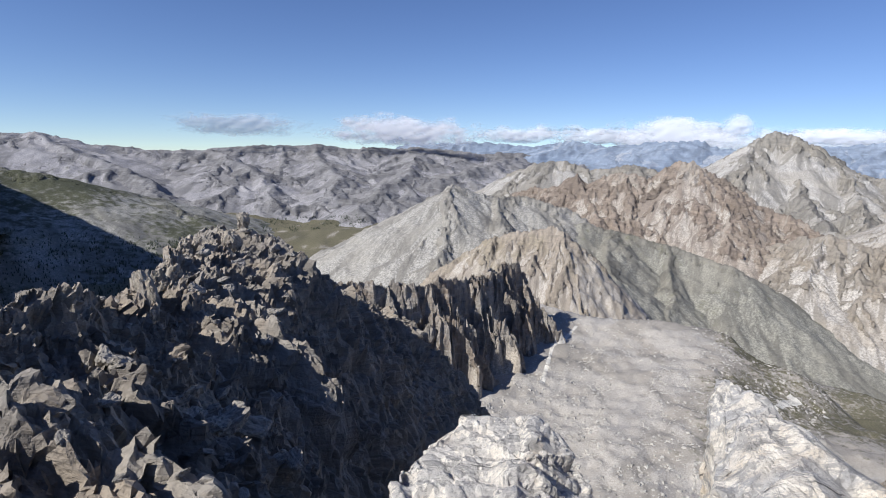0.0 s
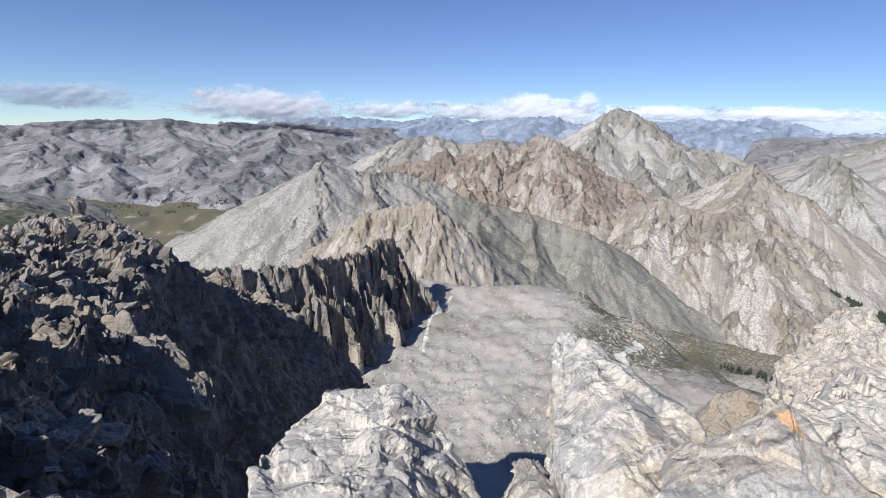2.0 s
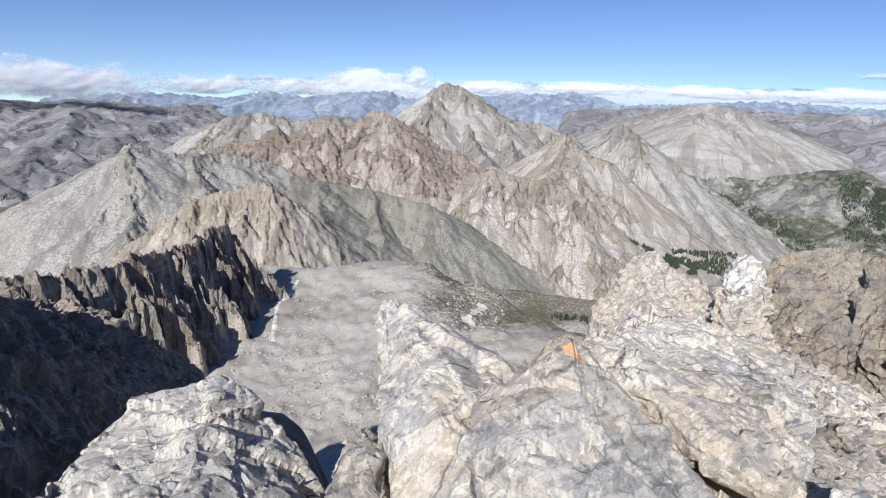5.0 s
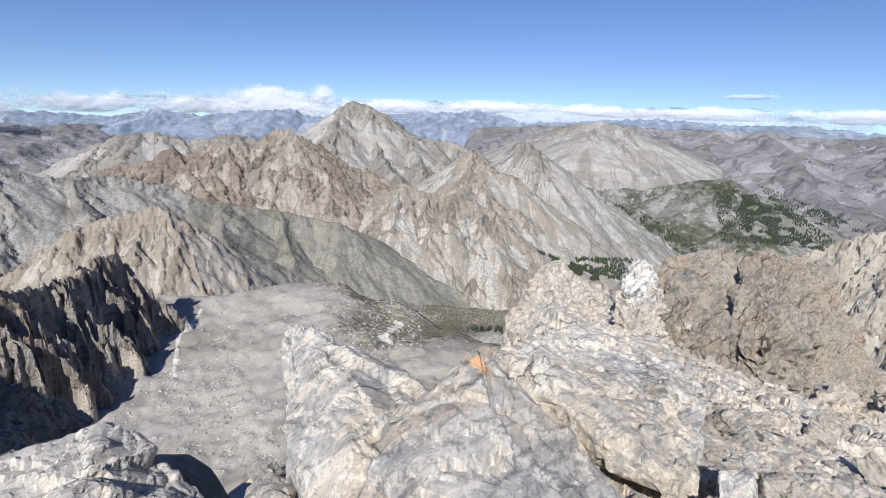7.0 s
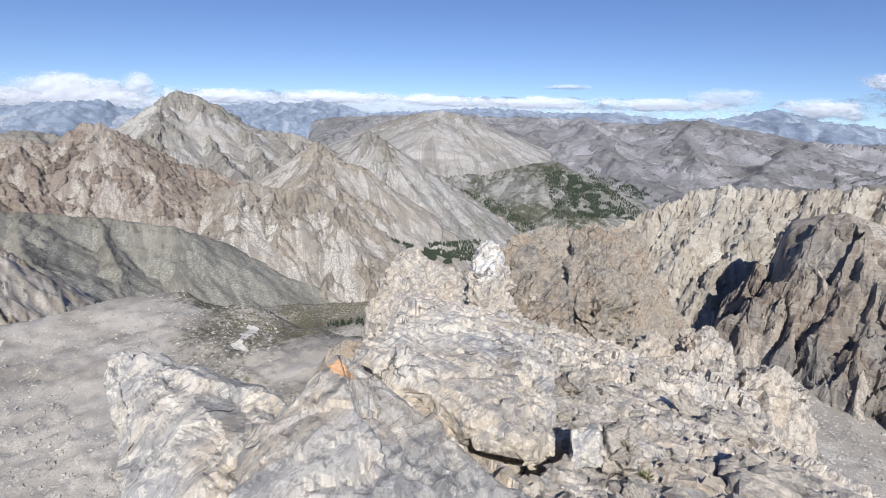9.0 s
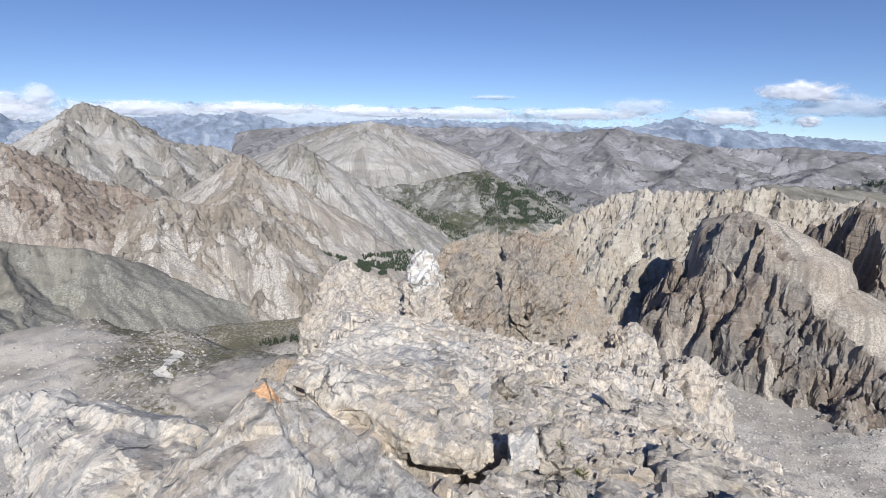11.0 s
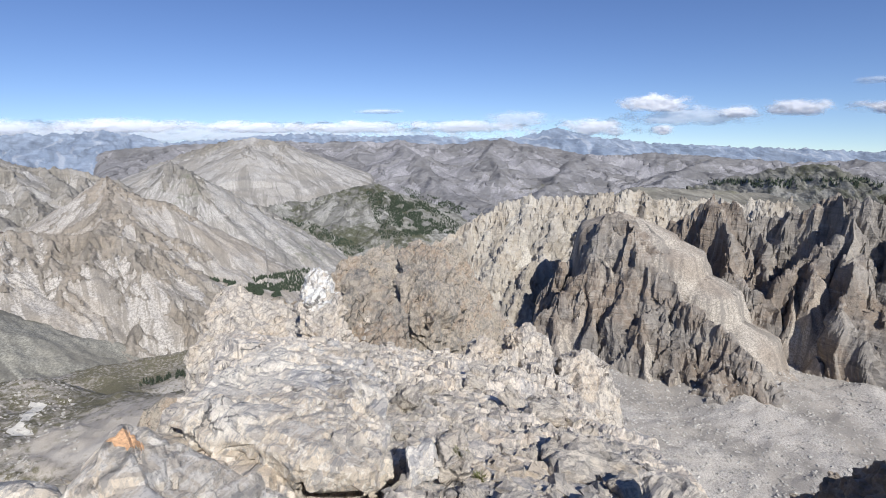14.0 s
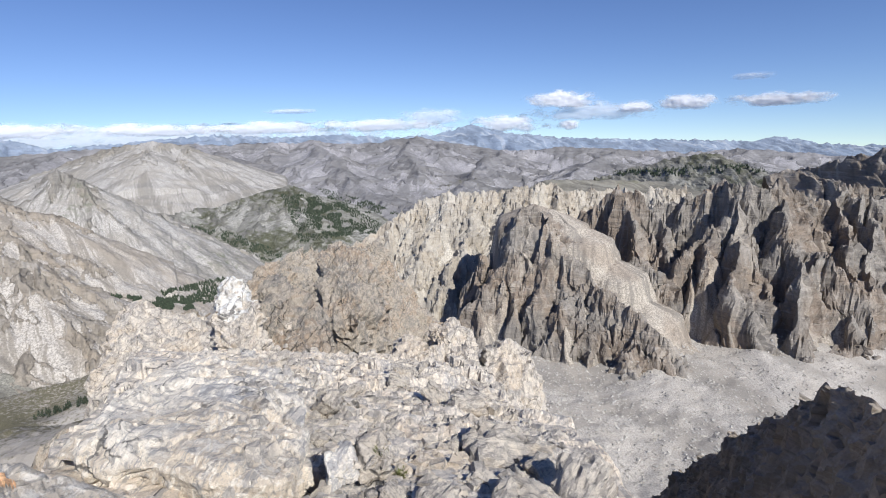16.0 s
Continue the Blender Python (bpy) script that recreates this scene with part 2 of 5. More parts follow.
def limestone(name, pale, warm, grey, size=1.0, relief=0.6):
    """Weathered limestone close by: pale crust, ochre stains, blue-grey patches, white scuffs and fine dark pits."""
    m, n, l, bsdf = shader(name)
    co = n.new("ShaderNodeTexCoord").outputs["Object"]
    big = noise_tex(n, l, stretch(n, l, co, (0.5, 1.5, 1.0), (25, 15, -55)), 1.6 / size, 7, 0.62, 0.7)
    ochre = noise_tex(n, l, co, 1.1 / size, 6, 0.65, 1.0)
    mid = noise_tex(n, l, co, 13.0 / size, 9, 0.78, 0.6)
    fine = noise_tex(n, l, co, 80.0 / size, 6, 0.8)
    streak = noise_tex(n, l, stretch(n, l, co, (0.25, 2.4, 1.4), (25, 15, -55)), 6.0 / size, 7, 0.7, 0.5)
    white = tuple(min(0.82, v * 1.22) for v in pale)
    wide = noise_tex(n, l, stretch(n, l, co, (0.6, 1.3, 1.0), (25, 15, -55)), 0.55 / size, 5, 0.6, 0.8)
    bent = n.new("ShaderNodeVectorMath")
    bent.operation = "ADD"
    l.new(stretch(n, l, co, (0.22, 2.0, 1.3), (25, 15, -62)), bent.inputs[0])
    shift = n.new("ShaderNodeTexNoise")
    shift.inputs["Scale"].default_value, shift.inputs["Detail"].default_value = 3.0 / size, 6.0
    l.new(co, shift.inputs["Vector"])
    scaled = n.new("ShaderNodeVectorMath")
    scaled.operation = "SCALE"
    scaled.inputs["Scale"].default_value = 0.45 * size
    l.new(shift.outputs["Color"], scaled.inputs[0])
    l.new(scaled.outputs[0], bent.inputs[1])
    split = n.new("ShaderNodeTexVoronoi")
    split.feature = "DISTANCE_TO_EDGE"
    split.inputs["Scale"].default_value = 1.15 / size
    l.new(bent.outputs[0], split.inputs["Vector"])
    crack = span(n, l, split.outputs["Distance"], 0.003, 0.02, 1.0, 0.0)
    crack = maths(n, l, "MULTIPLY", crack, span(n, l, ochre, 0.45, 0.56))
    c = mixer(n, l, span(n, l, big, 0.49, 0.55), pale, grey)
    c = mixer(n, l, span(n, l, wide, 0.50, 0.60, 0, 0.75), c, warm)
    c = mixer(n, l, span(n, l, ochre, 0.54, 0.66, 0, 0.7), c, warm)
    patch = noise_tex(n, l, stretch(n, l, co, (0.6, 1.4, 1.0), (25, 15, -55)), 4.5 / size, 8, 0.72, 0.9)
    c = mixer(n, l, span(n, l, patch, 0.54, 0.58, 0, 0.7), c, tuple(v * 0.68 for v in grey))
    c = mixer(n, l, span(n, l, mid, 0.515, 0.555, 0, 0.75), c, white)
    c = mixer(n, l, span(n, l, streak, 0.55, 0.60, 0, 0.75), c, tuple(v * 0.72 for v in grey))
    c = mixer(n, l, span(n, l, streak, 0.37, 0.42, 0.75, 0.0), c, white)
    c = mixer(n, l, span(n, l, mid, 0.37, 0.43, 0.6, 0.0), c, tuple(v * 0.45 for v in grey))
    c = mixer(n, l, span(n, l, fine, 0.38, 0.47, 0.5, 0.0), c, tuple(v * 0.5 for v in grey))
    c = mixer(n, l, maths(n, l, "MULTIPLY", crack, 0.85), c, tuple(v * 0.2 for v in grey))
    l.new(c, bsdf.inputs["Base Color"])
    bsdf.inputs["Roughness"].default_value = 0.9
    bsdf.inputs["Specular IOR Level"].default_value = 0.2
    bump = n.new("ShaderNodeBump")
    bump.inputs["Strength"].default_value, bump.inputs["Distance"].default_value = relief, 0.05 * size
    h = maths(n, l, "ADD", maths(n, l, "MULTIPLY", mid, 1.2), maths(n, l, "MULTIPLY", fine, 0.5))
    h = maths(n, l, "ADD", h, maths(n, l, "MULTIPLY", streak, 1.4))
    h = maths(n, l, "SUBTRACT", h, maths(n, l, "MULTIPLY", crack, 0.8))
    l.new(h, bump.inputs["Height"])
    l.new(bump.outputs[0], bsdf.inputs["Normal"])
    return m


LIMESTONE = limestone("weathered_limestone", (0.68, 0.625, 0.545), (0.63, 0.525, 0.395), (0.46, 0.445, 0.43))
LIMESTONE_SUMMIT = limestone("summit_limestone", (0.67, 0.60, 0.51), (0.63, 0.52, 0.395), (0.48, 0.45, 0.415))
LIMESTONE_BUFF = limestone("buff_limestone", (0.56, 0.505, 0.43), (0.53, 0.44, 0.335), (0.39, 0.36, 0.325), 2.0)
LIMESTONE_WHITE = limestone("white_limestone", (0.74, 0.72, 0.67), (0.66, 0.60, 0.51), (0.52, 0.49, 0.45), 3.0)
LIMESTONE_CRAG = limestone("brown_limestone", (0.43, 0.375, 0.305), (0.41, 0.31, 0.22), (0.31, 0.285, 0.25), 3.0, 0.9)
LIMESTONE_GREY = limestone("grey_face_limestone", (0.57, 0.535, 0.485), (0.54, 0.46, 0.36), (0.38, 0.365, 0.345))


def plain(name, colour, rough=0.8, mottle=0.3, scale=8.0):
    """A matt surface with a little mottling."""
    m, n, l, bsdf = shader(name)
    co = n.new("ShaderNodeTexCoord").outputs["Object"]
    v = noise_tex(n, l, co, scale, 5, 0.7)
    l.new(mixer(n, l, span(n, l, v, 0.35, 0.65), tuple(c * (1 - mottle) for c in colour), tuple(min(1, c * (1 + mottle)) for c in colour)), bsdf.inputs["Base Color"])
    bsdf.inputs["Roughness"].default_value = rough
    bsdf.inputs["Specular IOR Level"].default_value = 0.2
    return m


PAINT_ORANGE = plain("orange_paint", (0.60, 0.36, 0.20), 0.8, 0.3, 60)
PAINT_WHITE = plain("white_paint", (0.78, 0.77, 0.74), 0.7, 0.1, 40)
CONIFER = plain("conifer_needles", (0.045, 0.06, 0.04), 0.9, 0.4, 0.3)
BARK = plain("larch_bark", (0.10, 0.075, 0.055), 0.9, 0.3, 4)
TRAIL = plain("trodden_gravel", (0.60, 0.57, 0.51), 0.95, 0.12, 0.6)
BOULDERS = plain("scree_boulder", (0.39, 0.37, 0.335), 0.95, 0.3, 0.5)
TUFT = plain("grass_tuft", (0.17, 0.18, 0.07), 0.9, 0.3, 20)
ROCK_DARK_STONE = limestone("dark_grey_stone", (0.36, 0.33, 0.29), (0.40, 0.33, 0.25), (0.24, 0.225, 0.21), 2.0)


# ---- ground ----
def ground_height(r):
    return np.interp(r, [0, 330, 480, 565, 670, 1400, 5000], [-113, -113, -178, -235, -300, -430, -450])


def ground_at(x, y):
    rr, b = np.hypot(x, y), np.degrees(np.arctan2(x, y))
    z = ground_height(rr + 18 * fbm(x / 160, y / 160, 0, 3))
    low = -198 - 100 * smooth(rr, 610, 730)
    dip = smooth(b + 6 * fbm(x / 80, y / 80, 9, 2), 30, 44) * (1 - smooth(b, 75, 95)) * smooth(rr, 220, 420) * (1 - smooth(rr, 660, 800))
    z = z * (1 - dip) + np.minimum(z, low) * dip
    z = z + smooth(b, 82, 92) * (1 - smooth(rr, 330, 420)) * 21
    far = smooth(rr, 500, 1400)
    moraine = smooth(rr, 150, 240) * (1 - smooth(rr, 420, 560))
    z = z + moraine * 6 * (ridged(x / 90 + 0.4 * fbm(x / 50, y / 50, 1, 2), y / 60, 6.5, 3) - 0.5)
    fine = 1 - 0.5 * smooth(b, 80, 92)
    return z + (1 - far) * (3 * fbm(x / 60, y / 60, 3, 4) + fine * (1.6 * ridged(x / 19, y / 13, 1, 4) + 0.9 * fbm(x / 5, y / 5, 2, 4) + 0.8 * (ridged(x / 7, y / 7, 3, 3) - 0.5))) + far * 28 * fbm(x / 420, y / 420, 5, 5)


def make_ground():
    r = np.concatenate([np.linspace(8, 120, 8), np.exp(np.linspace(math.log(125), math.log(800), 200)), np.exp(np.linspace(math.log(815), math.log(4900), 80))])
    b = np.concatenate([np.linspace(-48, 138, 520), np.linspace(140, 310, 40)])
    rr, bb = np.meshgrid(r, np.radians(np.append(b, b[0] + 360)), indexing="ij")
    x, y = rr * np.sin(bb), rr * np.cos(bb)
    low = smooth(rr, 140, 215) * smooth(np.degrees(bb), 22, 36) * (1 - smooth(np.degrees(bb), 80, 88))
    low = np.maximum(low, 1.5 * smooth(rr, 700, 1000))
    grass = np.clip(low * (0.68 + 0.5 * fbm(x / 70, y / 70, 8, 3)), 0, 1.6)
    streak = fbm(x / 30 + 2 * fbm(x / 90, y / 90, 4, 2), y / 30, 2.0, 4) * 0.5 + 0.5
    ob = grid_mesh("ground", np.stack([x, y, ground_at(x, y)], -1), GROUND, {"scree": 0.9 - 0.9 * low, "grass": grass, "streak": streak})
    return tagged(ob, "pale stony basin floor with scree and thin grass", "ground", kind="structure")


make_ground()


# ---- ridges and mountains ----
def crest_line(points, count, crowd=1.0):
    """A smooth line through places, by even steps."""
    p = np.array([polar(*q) for q in points])
    t = np.concatenate([[0], np.cumsum(np.linalg.norm(np.diff(p[:, :2], axis=0), axis=1))])
    s = np.linspace(0, 1, count) ** crowd * t[-1]
    line = np.stack([np.interp(s, t, p[:, k]) for k in range(3)], -1)
    w = max(1, int(count / len(points) / 5))
    kernel = np.hanning(2 * w + 3)[1:-1]
    kernel /= kernel.sum()
    pad = np.concatenate([np.repeat(line[:1], w, 0), line, np.repeat(line[-1:], w, 0)])
    return s, np.stack([np.convolve(pad[:, k], kernel, "valid") for k in range(3)], -1)


def dress(x, y, z0, S, V, share, fx, fy, reach, pitch, spur, jag, crag, skew, fill, grass, seed, bulge, rubble, blocks, calm=1.0):
    """Ribs, teeth, crags, blocks and scree on a bare slope. S runs along the crest, V down from it; fx, fy point out of the slope."""
    wave, high = spur
    warp = 0.75 * wave * fbm(x / (wave * 2.2), y / (wave * 2.2), seed, 3)
    u = (S + skew * V + warp) / wave
    ribs = 0.65 * ridged(u, V / (wave * 3.0), seed + 0.5, 2) + 0.35 * ridged(u * 2.7 + 7, V / (wave * 1.3), seed + 3.5, 3)
    grow = smooth(share, 0.0, 0.2) * (1 - 0.5 * smooth(share, 0.5, 1.0)) * calm
    jw, jh = jag
    teeth = (ridged(S / jw, V / jw * 0.5, seed + 9.2, 4) - 0.55) * jh * (1 - smooth(share, 0.0, 0.25))
    cw, ch = crag
    base = z0 + (ribs - 0.5) * 2 * high * grow + teeth
    low = blur(base, 1.1 * wave / pitch, 6)
    level = low + (smooth(share, fill[0], fill[1]) * (0.55 + fill[2]) - 0.55) * high * 0.9 + 0.25 * high * fbm(x / wave, y / wave, 4.4 + seed, 2)
    lump = fbm(x / cw, y / cw, base / cw + seed, 5, 0.55) * ch
    chunk = (ridged(x / cw * 0.6, y / cw * 0.6, base / cw * 0.35 + seed, 4) - 0.5) * ch * 1.6
    rock = base + lump * 0.8 + chunk * 0.8
    over = level - rock + 0.1 * high * fbm(x / wave * 6, y / wave * 6, 2.2 + seed, 2)
    bare = 1 - smooth(over, -0.25 * ch - 0.12 * high, 0.35 * ch + 0.12 * high)
    z = np.where(over > 0, np.maximum(level, rock - 0.3 * high) + 0.06 * lump, rock)
    push = bulge * (ribs - 0.45) * 2 * grow * smooth(V, 0, reach * 0.1)
    out = push + bare * (chunk * 0.8 + ch * 0.5 * perlin(x / cw * 1.7, y / cw * 1.7, z / cw * 0.8 + 40))
    for k, share_of in ((1.0, 1.0), (2.6, 0.45)):
        if blocks and (k == 1.0 or blocks > 1.6 * pitch):
            near, gap, value, tilt = cells(x / blocks * k + 5 * k, y / blocks * k, z / blocks * k * 0.6)
            out = out + bare * blocks * share_of * (0.45 * (value - 0.5) + 0.35 * tilt)
            z = z + bare * blocks * share_of * (0.25 * (value - 0.5) + 0.35 * tilt)
    for k in (1.0, 0.4):
        if rubble[0]:
            near, gap, value, tilt = cells(x / (rubble[0] * k), y / (rubble[0] * k), 3.7 + seed)
            z = z + bare * rubble[1] * k * (1.3 * (value - 0.5) + 1.1 * tilt)
    streak = fbm(u * 5.5, V / (wave * 1.6), seed + 20.0, 3) * 0.5 * calm + 0.5
    x, y = x + fx * out, y + fy * out
    green = grass * (0.7 + 0.5 * fbm(x / (wave * 2), y / (wave * 2), 6.1, 3))
    return x, y, z, {"scree": 1 - bare, "grass": green, "streak": streak}


def mountain(name, label, points, facing, front, back, material, spur=(40.0, 10.0), jag=(12.0, 3.0), crag=(10.0, 2.0), skew=0.0,
             count=420, steps=150, fill=(0.1, 0.6, 1.0), grass=0.0, seed=0, category="mountain", kind="", rest=20, shade=True, bulge=0.0, rubble=(0, 0), blocks=0.0, crowd=1.0, close=1.25):
    """A mountain or ridge under a crest line. facing: bearing towards which its front falls. front, back: (run, drop) in metres.
    spur: (wavelength, height) of the ribs down the front; jag: of the crest's teeth; crag: of rough rock; bulge: how far ribs stand out;
    fill: share of the run at which scree begins and is level with the ribs, and its depth in rib heights; rubble: (size, height) of loose stones."""
    s, line = crest_line(points, count, crowd)
    fb = radians(facing)
    face = np.array([math.sin(fb), math.cos(fb)])
    fr, ba = np.array(front, float), np.array(back, float)
    v = np.linspace(0, 1, steps) ** close * fr[-1, 0]
    vb = -np.linspace(1, 0, rest, endpoint=False) ** 1.3 * ba[-1, 0]
    run = np.concatenate([vb, v])
    drop = np.where(run >= 0, np.interp(run, fr[:, 0], fr[:, 1]), np.interp(-run, ba[:, 0], ba[:, 1]))
    S, V = np.meshgrid(s, run, indexing="ij")
    x, y = line[:, 0][:, None] + face[0] * V, line[:, 1][:, None] + face[1] * V
    z0 = line[:, 2][:, None] - drop[None, :]
    share = np.abs(V) / fr[-1, 0]
    x, y, z, attrs = dress(x, y, z0, S, V, share, face[0], face[1], fr[-1, 0], s[-1] / count, spur, jag, crag, skew, fill, grass, seed, bulge, rubble, blocks)
    ob = grid_mesh(name, np.stack([x, y, z], -1), material, attrs, shade)
    return tagged(ob, label, category, kind=kind)


def branch(line, every, length, fall, dice, away=0.3):
    """Spurs that leave a ridge line on both sides and fall towards the summit's side of the land."""
    made, gone = [], every * dice.uniform(0.2, 0.6)
    for a, c in zip(line[:-1], line[1:]):
        way = c[:2] - a[:2]
        run = np.hypot(*way)
        if run < 1e-6:
            continue
        way = way / run
        downhill = 0.45 if c[2] < a[2] else -0.45
        while gone < run:
            p = a + (c - a) * gone / run
            for side in (-1, 1):
                n = np.array([way[1], -way[0]]) * side + way * downhill * dice.uniform(0.4, 1.6)
                turn = dice.uniform(-0.35, 0.35)
                n = np.array([n[0] * math.cos(turn) - n[1] * math.sin(turn), n[0] * math.sin(turn) + n[1] * math.cos(turn)]) / np.hypot(*n)
                if np.dot(n, p[:2]) / np.hypot(*p[:2]) > away:
                    continue
                step, q, spur = length * dice.uniform(0.5, 1.25) / 4, np.array(p), [np.array(p) - (0, 0, 0.01 * length)]
                for k in range(4):
                    turn = dice.uniform(-0.28, 0.28)
                    n = np.array([n[0] * math.cos(turn) - n[1] * math.sin(turn), n[0] * math.sin(turn) + n[1] * math.cos(turn)])
                    q = q + np.array([n[0] * step, n[1] * step, -step * fall * dice.uniform(0.7, 1.3)])
                    spur.append(q)
                made.append(np.array(spur))
            gone += every * dice.uniform(0.7, 1.35)
        gone -= run
    return made


def fall_lines(z, across, along, grain, steps, rs):
    """Streaks that follow the slope: random values smeared up and down the fall lines of a sheet of heights. across, along: cell sizes in metres."""
    rows, cols = z.shape
    zs = blur(z, 2, 2)
    g0, g1 = np.gradient(zs)
    g0, g1 = g0 / across, g1 / along
    size = np.hypot(g0, g1) + 1e-9
    stride = np.minimum(across, along)
    v0, v1 = g0 / size * stride / across, g1 / size * stride / along
    field = rs.normal(size=z.shape)
    if grain > 0:
        field = blur(field, grain, grain)
    total = field.copy()
    start = np.meshgrid(np.arange(rows, dtype=float), np.arange(cols, dtype=float), indexing="ij")
    for sign in (-1.0, 1.0):
        p0, p1 = start[0].copy(), start[1].copy()
        for k in range(steps):
            i, j = np.clip(np.rint(p0).astype(np.int32), 0, rows - 1), np.clip(np.rint(p1).astype(np.int32), 0, cols - 1)
            p0 += sign * v0[i, j]
            p1 += sign * v1[i, j]
            total += field[i, j]
    return (total - total.mean()) / total.std()


def massif(label, ridges, domain, material, spur=(100.0, 30.0), jag=(40.0, 8.0), crag=(30.0, 5.0), steep=(1.0, 90.0, 0.6),
           count=320, steps=190, grass=0.0, seed=0, reach=420.0, blocks=15.0, name="mountain", shade=True, rim=0.04,
           fall=0.85, twigs=0.36, bare=1.0, category="mountain", lean=(0.0, 0.0, 0.0)):
    """A mountain under ridge lines that meet, with spurs that branch off them. domain: bearings and distances of its ground; steep: slope by the crest,
    its run, slope below; spur: spacing and rock height of the spurs; fall: their slope as a share of the mountain's; bare: share of bare rock;
    lean: the bearing of the steeper sides, how much steeper they are and how much rockier."""
    b0, b1, r0, r1 = domain
    dice = random.Random(seed)
    lx, ly = math.sin(radians(lean[0])), math.cos(radians(lean[0]))
    bb, rr = np.meshgrid(np.radians(np.linspace(b0, b1, count)), np.exp(np.linspace(math.log(r0), math.log(r1), steps)), indexing="ij")
    x, y = rr * np.sin(bb), rr * np.cos(bb)
    w = spur[0] * 0.8
    wx = x + 0.2 * w * fbm(x / w, y / w, seed, 4, 0.6)
    wy = y + 0.2 * w * fbm(x / w, y / w, seed + 50, 4, 0.6)
    lines = []
    for ridge in ridges:
        p = np.array([polar(*q) for q in ridge])
        lines.append((p, steep[0], steep[1], 1.0, 0.9))
        for child in branch(p, spur[0] * 1.25, reach * 0.6, steep[2] * fall, dice) if twigs >= 0 else ():
            if lean[2] > 0.6 and np.dot(child[-1][:2] - child[0][:2], (lx, ly)) < 0:
                continue
            lines.append((child, steep[0] * 1.1, steep[1] * 0.55, 0.75, 0.3))
            for twig in branch(child, spur[0] * 0.5, reach * 0.6 * twigs, steep[2] * fall * 1.12, dice, 0.6) if twigs else ():
                lines.append((twig, steep[0] * 1.2, steep[1] * 0.26, 0.4, 0.15))
    best, S, V = np.full(x.shape, -9999.0), np.zeros(x.shape), np.zeros(x.shape)
    fx, fy, rw = np.zeros(x.shape), np.zeros(x.shape), np.ones(x.shape)
    start = 0.0
    bs, rl = np.linspace(b0, b1, count), np.exp(np.linspace(math.log(r0), math.log(r1), steps))
    for p, slope, run, w0, w1 in lines:
        n = len(p) - 1
        far = 9e9 if w0 > 0.9 else (0.5 if w0 > 0.5 else 0.24) * reach
        for i, (a, c) in enumerate(zip(p[:-1], p[1:])):
            way = c[:2] - a[:2]
            long = np.hypot(*way) + 1e-6
            ra, rc, ba, bc = np.hypot(*a[:2]), np.hypot(*c[:2]), math.degrees(math.atan2(a[0], a[1])), math.degrees(math.atan2(c[0], c[1]))
            wide = math.degrees(far / min(ra, rc))
            i0, i1 = np.searchsorted(bs, min(ba, bc) - wide), np.searchsorted(bs, max(ba, bc) + wide)
            j0, j1 = np.searchsorted(rl, min(ra, rc) - far), np.searchsorted(rl, max(ra, rc) + far)
            if i1 <= i0 or j1 <= j0:
                start += long
                continue
            win = (slice(i0, i1), slice(j0, j1))
            ex, ey = wx[win] - a[0], wy[win] - a[1]
            f = np.clip((ex * way[0] + ey * way[1]) / long ** 2, 0, 1)
            nx, ny = ex - f * way[0], ey - f * way[1]
            d = np.hypot(nx, ny)
            side = (nx * lx + ny * ly) / (d + 1e-3)
            z = a[2] + f * (c[2] - a[2]) - (steep[2] * d + (slope - steep[2]) * np.minimum(d, run)) * (1 + lean[1] * side)
            k = z > best[win]
            for whole, piece in ((best, z), (S, start + f * long), (V, d), (fx, nx / (d + 1)), (fy, ny / (d + 1)), (rw, run * 1.5 * (w0 + (w1 - w0) * (i + f) / n) * np.clip(1 + lean[2] * side, 0.04, 3))):
                whole[win] = np.where(k, piece, whole[win])
            start += long
        start += 333.0
    b = np.degrees(bb)
    edge = np.minimum(np.minimum(b - b0, b1 - b) / (b1 - b0), (rr - r0) / (r1 - r0) * 1.2)
    best = best - 0.3 * reach * (1 - smooth(edge, 0.0, rim)) ** 2
    cw, ch = crag
    rs = np.random.RandomState(seed + 100)
    across, along = rr * radians(b1 - b0) / count, rr * math.log(r1 / r0) / steps
    thin = fall_lines(best, across, along, 0, 12, rs)
    broad = fall_lines(best, across, along, 2, 26, rs)
    ragged = fbm(x / cw * 0.5, y / cw * 0.5, best / cw * 0.3 + seed, 4, 0.6)
    rock = 1 - smooth(V / rw + 0.4 * ragged + 0.28 * broad + 0.1 * thin, 0.75 * bare, 1.25 * bare)
    chunk = ridged(x / cw * 0.6, y / cw * 0.6, best / cw * 0.35 + seed, 4) - 0.5
    z = best + rock * ch * (0.6 * fbm(x / cw, y / cw, best / cw + seed, 5, 0.55) + 0.9 * chunk) - np.minimum(ch * (0.12 + 0.22 * rock), 0.9 * across) * broad
    z = z + (ridged(S / jag[0], seed + 0.0, 4.4, 4) - 0.55) * jag[1] * (1 - smooth(V, 0, jag[0] * 1.5)) * rock
    out = rock * ch * (1.1 * chunk + 0.5 * perlin(x / cw * 1.7, y / cw * 1.7, z / cw * 0.8 + 40))
    if blocks:
        near, gap, value, tilt = cells(x / blocks, y / blocks, z / blocks * 0.6)
        out = out + rock * blocks * (0.4 * (value - 0.5) + 0.35 * tilt)
        z = z + rock * blocks * (0.2 * (value - 0.5) + 0.3 * tilt)
    streak = 0.5 + 0.14 * broad + 0.09 * thin
    green = grass * (0.7 + 0.5 * fbm(x / (spur[0] * 2), y / (spur[0] * 2), 6.1, 3))
